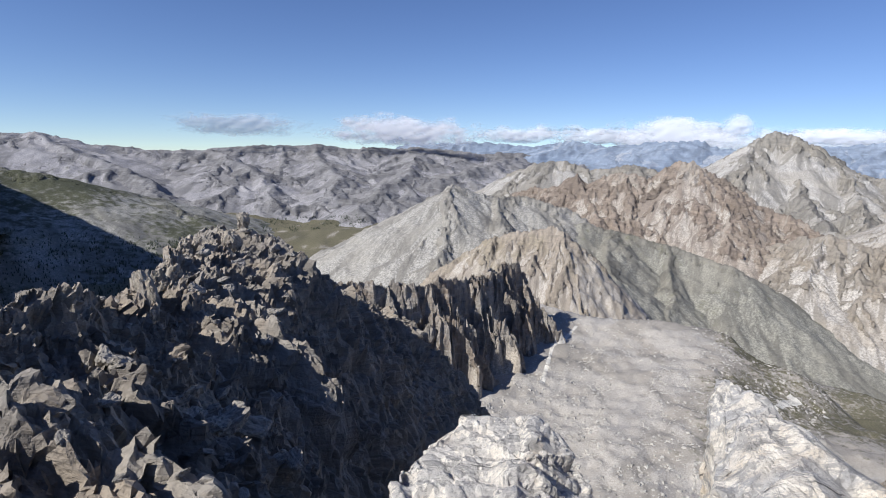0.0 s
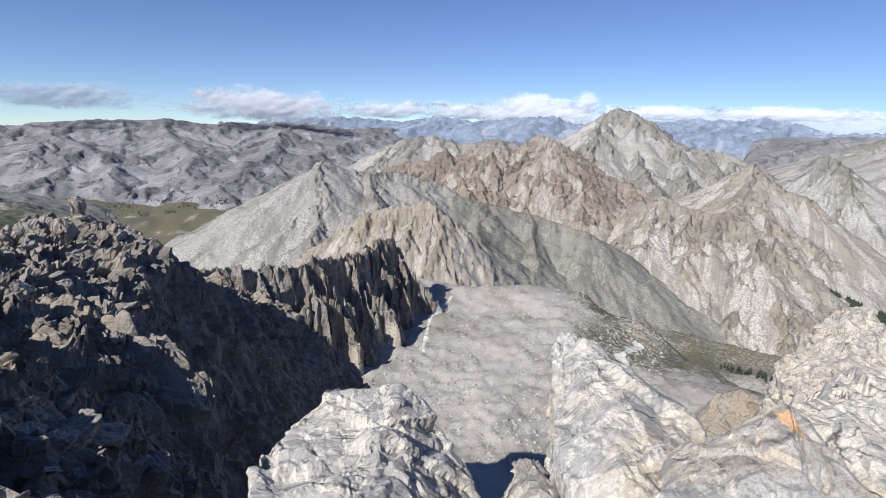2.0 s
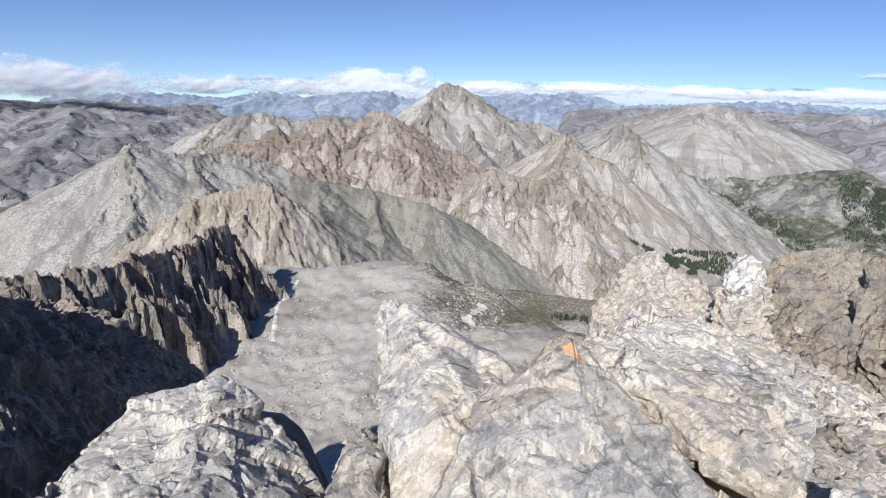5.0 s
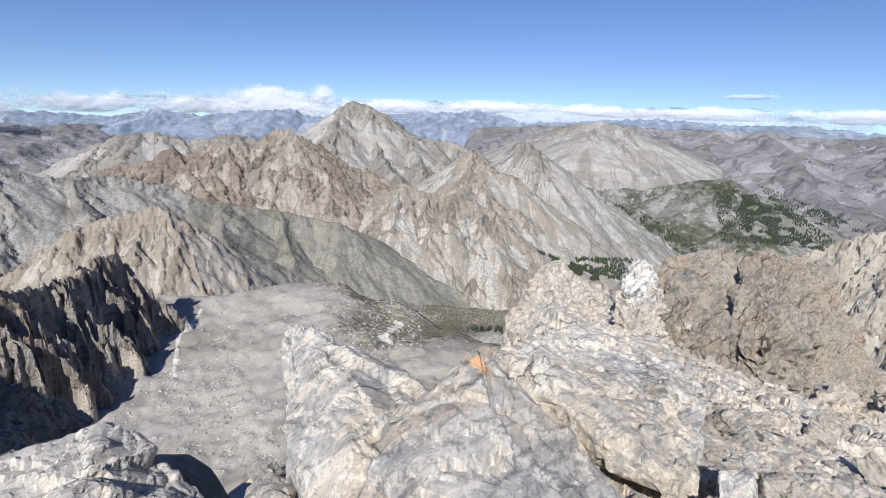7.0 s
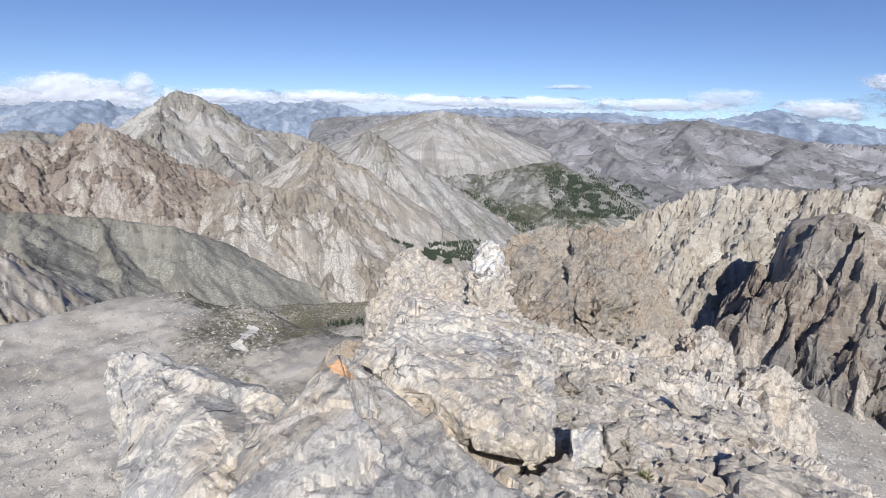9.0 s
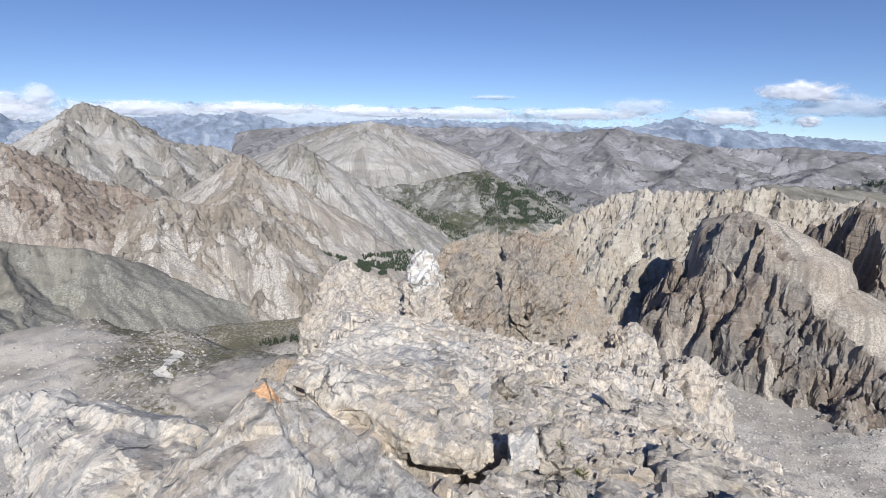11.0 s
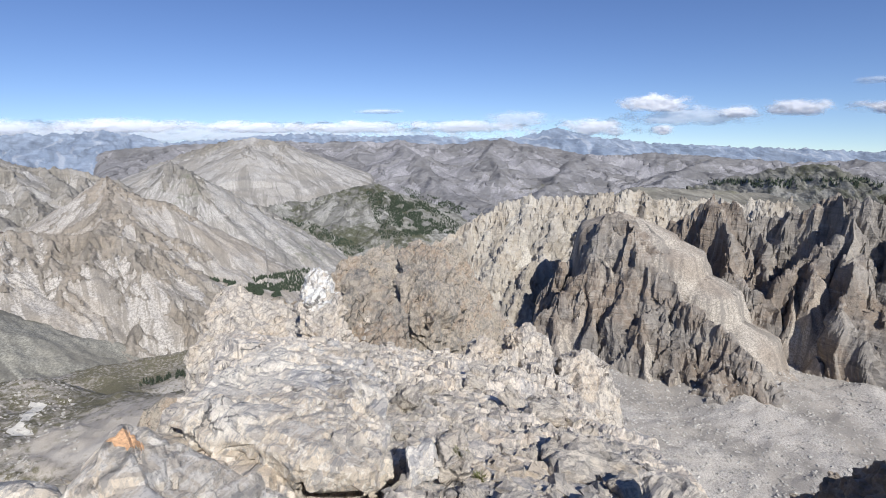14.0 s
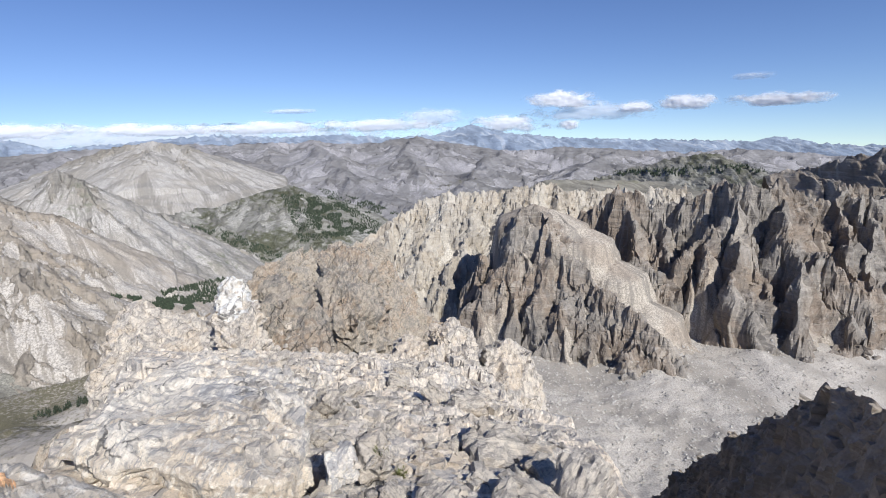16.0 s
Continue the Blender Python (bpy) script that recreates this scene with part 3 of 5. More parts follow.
    ob = grid_mesh(name, np.stack([(x + fx * out).T, (y + fy * out).T, z.T], -1), material, {"scree": (1 - rock).T, "grass": green.T, "streak": streak.T}, shade)
    return tagged(ob, label, category)


def farther(points, label, facing, material, front, name="mountain", **more):
    front = front + [(front[-1][0] * 1.06, front[-1][1] + 250)]
    return mountain(name, label, points, facing, front, [(150, 60), (250, 200)], material, rest=6, **more)


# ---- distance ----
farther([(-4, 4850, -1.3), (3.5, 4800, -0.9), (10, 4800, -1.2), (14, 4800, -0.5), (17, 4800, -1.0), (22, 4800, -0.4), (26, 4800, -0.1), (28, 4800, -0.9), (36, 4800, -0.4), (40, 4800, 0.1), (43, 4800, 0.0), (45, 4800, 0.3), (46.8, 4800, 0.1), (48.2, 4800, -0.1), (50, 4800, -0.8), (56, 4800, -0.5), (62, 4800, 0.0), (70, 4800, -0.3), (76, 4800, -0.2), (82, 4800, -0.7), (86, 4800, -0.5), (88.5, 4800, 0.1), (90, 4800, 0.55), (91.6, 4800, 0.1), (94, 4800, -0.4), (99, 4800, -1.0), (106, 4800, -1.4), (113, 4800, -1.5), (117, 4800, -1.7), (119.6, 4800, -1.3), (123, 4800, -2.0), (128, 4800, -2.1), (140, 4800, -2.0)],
        "jagged range along the horizon, blue-grey with painted haze", 230, ROCK_FARTHEST, [(0, 0), (300, 90), (800, 260), (1200, 380)], "mountain_range",
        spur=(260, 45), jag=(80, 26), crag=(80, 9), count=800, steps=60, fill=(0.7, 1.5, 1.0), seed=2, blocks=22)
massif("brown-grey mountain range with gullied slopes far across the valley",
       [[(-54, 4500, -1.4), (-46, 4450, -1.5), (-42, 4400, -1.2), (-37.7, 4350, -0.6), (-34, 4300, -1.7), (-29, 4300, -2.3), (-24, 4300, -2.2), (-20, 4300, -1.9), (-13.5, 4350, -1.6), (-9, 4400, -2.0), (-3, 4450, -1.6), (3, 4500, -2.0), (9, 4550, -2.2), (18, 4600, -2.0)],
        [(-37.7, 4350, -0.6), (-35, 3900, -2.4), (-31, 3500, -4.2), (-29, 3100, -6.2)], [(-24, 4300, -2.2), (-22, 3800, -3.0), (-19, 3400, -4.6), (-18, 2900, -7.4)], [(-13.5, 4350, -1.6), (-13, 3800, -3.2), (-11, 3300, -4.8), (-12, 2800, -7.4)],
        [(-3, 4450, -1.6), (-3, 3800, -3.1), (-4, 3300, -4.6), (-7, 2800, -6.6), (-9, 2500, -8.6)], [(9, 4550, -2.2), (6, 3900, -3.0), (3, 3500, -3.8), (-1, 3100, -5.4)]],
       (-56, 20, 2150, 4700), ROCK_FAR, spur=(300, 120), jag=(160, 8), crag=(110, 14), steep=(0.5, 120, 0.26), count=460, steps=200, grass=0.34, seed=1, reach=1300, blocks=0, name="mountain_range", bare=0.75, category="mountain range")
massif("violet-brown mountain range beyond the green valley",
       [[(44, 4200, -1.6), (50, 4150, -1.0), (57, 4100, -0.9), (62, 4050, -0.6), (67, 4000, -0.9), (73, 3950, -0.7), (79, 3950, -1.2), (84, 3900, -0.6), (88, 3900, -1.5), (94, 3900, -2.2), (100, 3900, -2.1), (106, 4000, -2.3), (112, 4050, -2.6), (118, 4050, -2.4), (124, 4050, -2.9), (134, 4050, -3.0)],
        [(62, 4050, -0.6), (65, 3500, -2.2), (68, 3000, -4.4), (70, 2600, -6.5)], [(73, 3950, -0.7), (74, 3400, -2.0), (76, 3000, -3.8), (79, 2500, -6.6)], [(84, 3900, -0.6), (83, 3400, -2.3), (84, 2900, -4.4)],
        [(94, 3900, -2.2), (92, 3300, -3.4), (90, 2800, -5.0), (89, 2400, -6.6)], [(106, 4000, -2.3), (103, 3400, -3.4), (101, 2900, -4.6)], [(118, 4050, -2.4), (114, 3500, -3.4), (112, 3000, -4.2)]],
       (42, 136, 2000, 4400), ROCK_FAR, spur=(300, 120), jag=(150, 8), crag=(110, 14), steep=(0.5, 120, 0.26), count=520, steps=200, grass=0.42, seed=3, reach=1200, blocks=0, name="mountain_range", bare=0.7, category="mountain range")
massif("pale grey domed mountain streaked with gullies",
       [[(46, 3200, -4.6), (48.9, 3150, -3.0), (51.8, 3100, -1.9), (54.7, 3050, -1.0), (58, 3000, -0.25), (60.9, 2950, -0.8), (63.7, 2900, -2.4), (65.6, 2850, -4.4), (67.2, 2800, -6.0), (69, 2750, -7.6)],
        [(58, 3000, -0.25), (59.6, 2800, -2.2), (60.6, 2600, -4.2), (61.4, 2400, -6.0)], [(54.7, 3050, -1.0), (55.6, 2800, -2.8), (56.8, 2550, -4.8)], [(60.9, 2950, -0.8), (63, 2750, -3.0), (64.2, 2550, -5.2)]],
       (43, 71, 2150, 3300), ROCK_PEAK, spur=(130, 40), jag=(60, 8), crag=(50, 9), steep=(0.5, 90, 0.36), count=300, steps=150, grass=0.1, seed=4, reach=500, blocks=16, bare=0.65)
massif("grassy wooded hill above the green valley",
       [[(57, 2150, -7.6), (60, 2200, -7.2), (62.7, 2250, -7.1), (66.4, 2300, -6.2), (68.8, 2330, -5.6), (70.5, 2350, -5.3), (72.9, 2300, -6.8), (75.6, 2200, -8.9), (78.5, 2100, -10.8), (82, 2000, -12.6)],
        [(70.5, 2350, -5.3), (71.4, 2150, -7.4), (72, 1950, -9.8), (73, 1800, -12)], [(66.4, 2300, -6.2), (67.6, 2080, -8.6), (69, 1900, -11)], [(72.9, 2300, -6.8), (74.4, 2100, -9.3), (75.4, 1900, -11.8)]],
       (56, 85, 1600, 2450), ROCK_VALLEY, spur=(130, 22), jag=(80, 5), crag=(50, 8), steep=(0.5, 50, 0.36), count=280, steps=120, grass=0.75, seed=5, reach=420, blocks=12, name="hill", bare=0.5, category="hill")
massif("wooded spur dark with forest above the valley",
       [[(-54, 2600, -2.6), (-46, 2550, -3.3), (-42, 2500, -3.6), (-38, 2450, -4.2), (-35, 2400, -5.4), (-32.5, 2350, -6.8), (-28, 2300, -7.6), (-24.5, 2200, -9.2), (-20, 2100, -11.2), (-16, 2000, -13.4), (-12, 1900, -15)],
        [(-42, 2500, -3.6), (-40, 2250, -6.2), (-38, 2000, -9.6)], [(-35, 2400, -5.4), (-33, 2150, -8.4), (-31, 1900, -11.6)]],
       (-56, -8, 1250, 2700), ROCK_VALLEY, spur=(200, 26), jag=(90, 6), crag=(60, 8), steep=(0.45, 60, 0.30), count=280, steps=120, grass=0.8, seed=6, reach=560, blocks=12, name="hill", bare=0.5, category="hill")

# Crest lies out of view; added to cast shade over the wooded valley.
mountain("mountain", "added mountainside, mostly out of view, that shades the wooded valley", [(-49, 2600, 1.5), (-50, 2200, 3.5), (-53, 1800, 7.0), (-57, 1500, 10), (-65, 1200, 13), (-75, 1000, 14)], 70,
         [(0, 0), (150, 220), (400, 520)], [(150, 160), (500, 420)], ROCK_VALLEY, spur=(160, 30), jag=(60, 10), crag=(10, 0.9), count=120, steps=50, fill=(0.08, 0.6, 0.5), grass=0.8, seed=24)

# ---- middle distance ----
massif("pale grassy hill behind the reddish crest",
       [[(2, 1650, -7), (6.1, 1600, -5.4), (7.9, 1580, -3.7), (10.2, 1570, -2.9), (13.2, 1560, -2.5), (15.6, 1560, -3.3), (18, 1560, -3.0), (20.5, 1560, -2.6), (23, 1560, -3.4), (27, 1560, -5)], [(10.2, 1570, -2.9), (10, 1450, -6)], [(20.5, 1560, -2.6), (20, 1450, -5.6)]],
       (0, 30, 1250, 1700), ROCK_PEAK, spur=(60, 12), jag=(30, 7), crag=(24, 4), steep=(0.8, 30, 0.55), count=240, steps=90, grass=0.2, seed=27, reach=220, blocks=10, name="hill", category="hill")
massif("highest pale peak with scree fans under its walls",
       [[(21, 2100, -4.6), (25, 2060, -3.0), (27.2, 2040, -2.4), (28.3, 2030, -2.0), (30.1, 2010, -0.6), (31, 2000, 0.35), (31.6, 2000, 0.8), (32.4, 2000, 0.85), (33.6, 2000, 0.6), (34.8, 1995, -0.2), (36.6, 1990, -0.75), (37.9, 1985, -2.1), (40.3, 1980, -2.7), (42.8, 1970, -3.0), (45, 1960, -3.8), (49, 1950, -6)],
        [(33, 2000, 0.45), (33.9, 1880, -2.5), (35, 1720, -4.6), (36.1, 1580, -6.3), (37.9, 1450, -7.6)], [(31, 1995, 0.3), (30.1, 1900, -1.3), (29.2, 1790, -3.1), (28.2, 1660, -4.8)],
        [(36.6, 1990, -0.8), (38.5, 1850, -3.4), (39.7, 1650, -6.0), (40.4, 1500, -7.9)], [(40.3, 1980, -2.7), (42, 1830, -4.6), (43, 1650, -6.6)]],
       (18, 52, 1300, 2250), ROCK_PEAK, spur=(95, 26), jag=(50, 9), crag=(36, 7), steep=(1.0, 60, 0.6), grass=0.1, seed=7, reach=420, count=420, steps=210, blocks=9, bare=0.7)
massif("pointed pale mountain streaked with scree over the valley",
       [[(45.5, 1850, -8.6), (47.3, 1820, -7.4), (48.4, 1800, -5.1), (49.2, 1780, -3.6), (50.4, 1770, -2.5), (51.6, 1760, -2.9), (52.6, 1750, -3.8), (55.1, 1780, -5.4), (57.5, 1800, -6.8), (60, 1820, -8.3), (63.2, 1850, -10.6), (67.2, 1880, -12.6), (69.5, 1900, -13.7)],
        [(50.4, 1770, -2.5), (49.8, 1650, -6.2), (50.5, 1500, -9.3), (52, 1380, -12.3)], [(52.6, 1750, -3.8), (54.7, 1640, -7.9), (56.2, 1520, -11.4), (58.3, 1420, -13.6)], [(55.1, 1780, -5.4), (58.5, 1660, -10), (61.7, 1560, -12.7)], [(60, 1820, -8.3), (62, 1720, -11.4), (64, 1620, -13.6)]],
       (44, 72, 1150, 2150), ROCK_PEAK, spur=(80, 20), jag=(40, 7), crag=(30, 6), steep=(1.0, 50, 0.66), grass=0.42, seed=8, reach=360, count=360, steps=200, blocks=8, bare=0.7)
massif("beige pyramid mountain with a green cap",
       [[(36.5, 1400, -9.4), (38.5, 1370, -8.6), (40.4, 1345, -8.0), (42.3, 1320, -6.5), (43.8, 1310, -4.7), (44.9, 1300, -3.6), (46.6, 1280, -5.2), (47.9, 1250, -7.6), (49.4, 1200, -10.6), (51.5, 1140, -13.8), (53, 1090, -17.5), (54, 1040, -21)],
        [(44.9, 1300, -3.6), (44.8, 1230, -5.8), (44.2, 1120, -8.4), (43.4, 1020, -10.6), (42.6, 930, -12.5)], [(46.6, 1280, -5.2), (46.8, 1160, -8.8), (47.2, 1050, -11.8)], [(42.3, 1320, -6.5), (41.4, 1200, -8.4), (40.4, 1080, -10.4)]],
       (34, 63, 860, 1450), ROCK_BEIGE, spur=(58, 14), jag=(28, 5), crag=(22, 4), steep=(0.95, 36, 0.66), grass=0.2, seed=9, reach=280, count=360, steps=200, blocks=8, bare=0.8)
massif("ribbed beige rock wall with scree aprons at its foot",
       [[(29, 930, -13.0), (31.7, 900, -11.6), (33.9, 870, -9.3), (36.1, 860, -8.2), (37.9, 862, -8.0), (41.1, 862, -8.7), (44.2, 850, -8.9), (47.5, 840, -10.3), (50.1, 820, -12.6), (52.8, 800, -14.6), (55.6, 780, -17.4), (57.1, 765, -19.8), (60, 745, -22)],
        [(36.1, 860, -8.2), (36.7, 770, -13.5), (38.1, 690, -18.5), (40.1, 640, -22.6)], [(36.1, 860, -8.2), (34.5, 770, -13.5), (33.5, 690, -18.4), (34.1, 640, -22)],
        [(41.1, 862, -8.7), (41.9, 770, -14.0), (44, 690, -19.4), (46.9, 630, -23.6)], [(47.5, 840, -10.3), (48.3, 770, -14.4), (50.6, 700, -18.6), (52.1, 660, -21.6)], [(37.9, 862, -8.0), (39.2, 770, -13.6), (41, 700, -18.6)], [(44.2, 850, -8.9), (45.4, 770, -14.2), (47.4, 710, -18.4)]],
       (26, 64, 540, 980), ROCK_BEIGE, spur=(36, 11), jag=(18, 4.5), crag=(15, 3.6), steep=(1.2, 30, 0.66), seed=10, reach=190, count=460, steps=240, blocks=3, bare=0.75)
massif("reddish-brown rocky crest with scree chutes",
       [[(-2, 1080, -9.0), (4.8, 1060, -8.8), (7.2, 1050, -6.9), (9.5, 1040, -5.6), (12.5, 1020, -5.4), (14.3, 1000, -4.1), (15.7, 990, -5.0), (17.3, 985, -4.0), (19.4, 980, -3.3), (21, 980, -3.7), (22, 985, -5.0), (22.9, 990, -3.1), (23.8, 1000, -2.2), (25.5, 1000, -1.9), (26.6, 1000, -2.5), (28.3, 990, -3.9), (31.8, 970, -5.9), (35.4, 950, -7.0), (37.3, 930, -8.4)],
        [(14.3, 1000, -4.1), (16.1, 920, -6.7), (17.4, 850, -8.7)], [(19.4, 980, -3.3), (20.3, 900, -6.8), (20.6, 840, -9.4)], [(25.5, 1000, -1.9), (23.6, 910, -6.2), (24, 840, -9.9)], [(26.6, 1000, -2.5), (28.6, 930, -5.6), (31.1, 870, -8.4), (32.9, 820, -11.4)],
        [(17.3, 985, -4.0), (18.4, 900, -7), (19, 845, -9)], [(12.5, 1020, -5.4), (11, 930, -7.2), (9, 850, -8.8)], [(23.8, 1000, -2.2), (26, 920, -6.8), (27.6, 850, -10.4)]],
       (-4, 40, 740, 1120), ROCK_RED, spur=(34, 10), jag=(16, 6), crag=(15, 4.6), steep=(1.15, 40, 0.6), seed=11, reach=190, count=460, steps=170, blocks=4, bare=1.0)
massif("smooth green-grey scree hill",
       [[(9, 700, -10.1), (11.8, 720, -9.8), (15.4, 740, -9.0), (19, 750, -9.7), (23.4, 750, -10.4), (28, 740, -11.3), (30.5, 720, -12.0), (32, 700, -14.1), (33.5, 680, -17.2), (36.1, 650, -20.8), (38.4, 625, -23.0), (41, 600, -26.4), (44, 580, -31)],
        [(19, 750, -9.7), (19, 640, -13.5), (19.4, 540, -17.6)], [(24, 750, -10.5), (25, 650, -15), (26, 570, -19.5)], [(28.6, 735, -11.4), (29.6, 660, -16.5), (30.4, 600, -20.5)]],
       (5, 52, 430, 830), ROCK_GREEN, spur=(60, 3), jag=(16, 1.5), crag=(9, 1.3), steep=(0.62, 12, 0.56), grass=0.45, seed=12, reach=120, count=380, steps=150, blocks=2.2, name="hill", rim=0.06, bare=0.5, fall=0.97, category="hill")
massif("grey mountain with a smooth scree face and small crags",
       [[(-19, 630, -19), (-13.9, 650, -15.6), (-10.1, 670, -13.5), (-5, 690, -10.4), (-3.2, 700, -9.0), (-1.3, 710, -7.2), (1.1, 720, -5.5), (3.7, 730, -6.1), (6.2, 740, -6.7), (8.6, 750, -6.4), (11, 760, -6.9), (15, 770, -8)],
        [(1.1, 720, -5.5), (0.6, 640, -9.8), (0.2, 560, -14.4)], [(6.2, 740, -6.7), (7, 650, -9.9), (7.6, 560, -13.6)]],
       (-22, 20, 380, 800), ROCK_GREY, spur=(52, 5), jag=(16, 4), crag=(9, 3.2), steep=(0.8, 16, 0.55), seed=13, reach=150, count=320, steps=170, blocks=3.5, bare=0.6, fall=0.95)
massif("buff rocky knoll above the basin with a scree skirt",
       [[(-3, 486, -17.2), (-0.5, 486, -15.1), (3.3, 486, -12.6), (6.4, 486, -10.8), (8.4, 484, -10.3), (10.1, 482, -10.2), (11.8, 480, -9.8), (13.1, 479, -9.3), (14.1, 477, -10.6), (15.9, 468, -13.6), (17.9, 458, -16.4), (19.4, 450, -19)],
        [(13.1, 479, -9.3), (14.8, 450, -13.2), (16, 425, -17.2), (17, 400, -20.6)], [(11.8, 480, -9.8), (11.2, 452, -13.4), (10.4, 424, -17.4), (11, 400, -20)], [(8.4, 484, -10.3), (8.6, 452, -14)]],
       (-8, 38, 300, 620), ROCK_KNOLL, spur=(17, 5), jag=(8, 3.5), crag=(8, 2.6), steep=(1.2, 14, 0.95), grass=0.25, seed=14, reach=80, count=430, steps=190, blocks=2.6, name="hill", rim=0.05, bare=1.0, category="hill")

# ---- the ridge that runs off from the summit and the cliffs over the basin ----
massif("dark jagged cliffs over the scree basin",
       [[(-26, 190, -15.8), (-17, 196, -15.9), (-11.4, 202, -16.3), (-5.7, 208, -16.7), (-3.4, 213, -16.5), (-1.1, 219, -16.0), (1.6, 233, -15.8), (4, 248, -15.2), (6, 265, -14.6), (7.8, 281, -14.1), (9.4, 294, -14.4), (10.4, 299, -16.4), (11.4, 302, -20)],
        [(-5.7, 208, -16.7), (-4.6, 200, -19.4), (-3.2, 192, -23)], [(-1.1, 219, -16.0), (0.4, 210, -19.6), (1.6, 203, -23.6)], [(4, 248, -15.2), (4.8, 236, -18.6), (5.4, 228, -22.6)], [(7.8, 281, -14.1), (8.4, 266, -17.6), (8.8, 256, -21.4)], [(9.4, 294, -14.4), (10.2, 281, -17.8), (10.8, 270, -22)]],
       (-28, 16, 160, 330), ROCK_CLIFF, spur=(18, 4), jag=(7, 4.5), crag=(11, 2.0), steep=(3.6, 13, 1.1), seed=15, reach=44, count=420, steps=330, blocks=4.5, fall=1.25, bare=1.25, name="rock_ridge", category="ridge", shade=False, lean=(110, 0.35, 0.3), rim=0.03)
dark_ridge = mountain("rock_ridge", "shattered dark rock ridge strewn with rubble", [(-75, 14, -30), (-58, 18, -24), (-48, 22, -19.6), (-42, 25, -17.2), (-37.4, 28, -16.3), (-33, 32, -17.0), (-31, 38, -15.0), (-29.3, 44, -12.8), (-26.6, 51, -11.3), (-24.2, 56, -10.2), (-21.8, 59, -11.0), (-19.7, 63, -12.7), (-17.5, 68, -15.2), (-14, 75, -16.6), (-10, 82, -18.4), (-5.6, 90, -22.4), (-0.9, 98, -26.6), (3.7, 103, -31), (8, 106, -38)], 108,
         [(0, 0), (5.5, 1.8), (10, 4.4), (14, 10.2), (21, 27.5), (45, 86), (69, 138)], [(12, 9), (40, 70)], ROCK_DARK, spur=(15, 4.6), jag=(5, 2.2), crag=(3.2, 0.9), count=640, steps=330, fill=(3, 4, 0), rubble=(0.5, 0.26), blocks=1.4, bulge=1.5, seed=16, category="ridge", shade=False, crowd=1.5, close=1.6)

# ---- the ridge on the other side ----
mountain("rock_ridge", "pale cracked rock ridge with a toothed crest", [(47.5, 56, -31), (49.5, 60, -26.5), (51.5, 63, -21.5), (53, 65, -17.8), (54.3, 66, -16.1), (56, 66, -16.8), (58.5, 66, -17.2), (61.5, 62, -17.0), (64, 60, -16.4), (66, 66, -14.3), (69, 74, -13.0), (72.8, 82, -12.2), (75.5, 86, -11.9), (78.3, 90, -11.9), (80.5, 105, -14.5), (84, 120, -20)], 172,
         [(0, 0), (6, 9), (16, 22), (36, 46), (60, 85)], [(10, 14), (50, 90)], LIMESTONE_CRAG, spur=(13, 3.0), jag=(5, 2.2), crag=(4, 1.0), count=380, steps=200, fill=(3, 4, 0), bulge=3, blocks=2.6, seed=17, shade=False, category="ridge")
massif("buff cliff ridge with pale scree gullies",
       [[(72, 325, -15), (77.6, 335, -11.8), (81.5, 345, -9.2), (84, 348, -7.8), (86, 350, -6.9), (87.9, 350, -6.4), (89.8, 350, -6.9), (92.9, 350, -6.6), (95, 350, -6.3), (97.2, 350, -5.9), (101.4, 358, -6.4), (106, 370, -6.3), (112, 380, -6)],
        [(87.9, 350, -6.4), (86.4, 320, -10), (84, 295, -14), (81, 275, -19)], [(91, 350, -6.8), (90, 318, -10.4), (88, 290, -14.5), (86, 268, -19)], [(81.5, 345, -9.2), (80, 318, -13)], [(94.5, 350, -6.4), (93.6, 318, -10)]],
       (70, 114, 225, 410), ROCK_FIN, spur=(20, 8), jag=(8, 5), crag=(9, 2.6), steep=(1.25, 16, 0.8), seed=18, reach=110, count=420, steps=170, blocks=4, bare=0.95, name="rock_ridge", category="ridge", shade=False, fall=0.9)
massif("rugged dark cliffs with shaded clefts over the scree bowl",
       [[(98.5, 305, -11), (100.9, 296, -10.2), (102.4, 291, -8.7), (104.3, 287, -7.0), (105.4, 285, -6.4), (107.7, 285, -7.2), (109.4, 285, -8.1), (111.5, 285, -7.6), (113, 285, -6.8), (115.3, 285, -5.4), (116.7, 285, -4.7), (118.2, 288, -5.3), (119.6, 293, -6.0), (120.4, 298, -5.5), (122.7, 308, -7.1), (124.3, 318, -6.3), (126.1, 328, -5.0), (128, 340, -4.7), (134, 370, -4.6), (144, 420, -4.4)],
        [(105.4, 285, -6.4), (107, 272, -9.4), (109.4, 258, -13.8), (112.4, 245, -18.8)], [(109.4, 285, -8.1), (111, 268, -12.6), (112.6, 252, -17.6)], [(115.3, 285, -5.4), (116.4, 266, -8.6), (117.8, 250, -13.2), (119.2, 236, -18.6)],
        [(119.6, 293, -6.0), (121, 273, -9), (122.4, 256, -13.6), (123.4, 240, -18.8)], [(124.3, 318, -6.3), (125, 294, -9.6), (126, 272, -14), (127, 252, -19)], [(128, 340, -4.7), (127.2, 306, -9), (127, 280, -13.6), (127.4, 256, -18.4)], [(134, 370, -4.6), (132, 330, -9), (131, 290, -14.5)]],
       (97, 140, 190, 440), ROCK_CLIFF, spur=(36, 12), jag=(10, 6), crag=(15, 4.5), steep=(2.7, 28, 1.05), seed=19, reach=90, count=560, steps=260, blocks=4.5, fall=1.05, bare=1.2, name="rock_ridge", category="ridge", shade=False, lean=(345, 0.5, 0.2), rim=0.025)
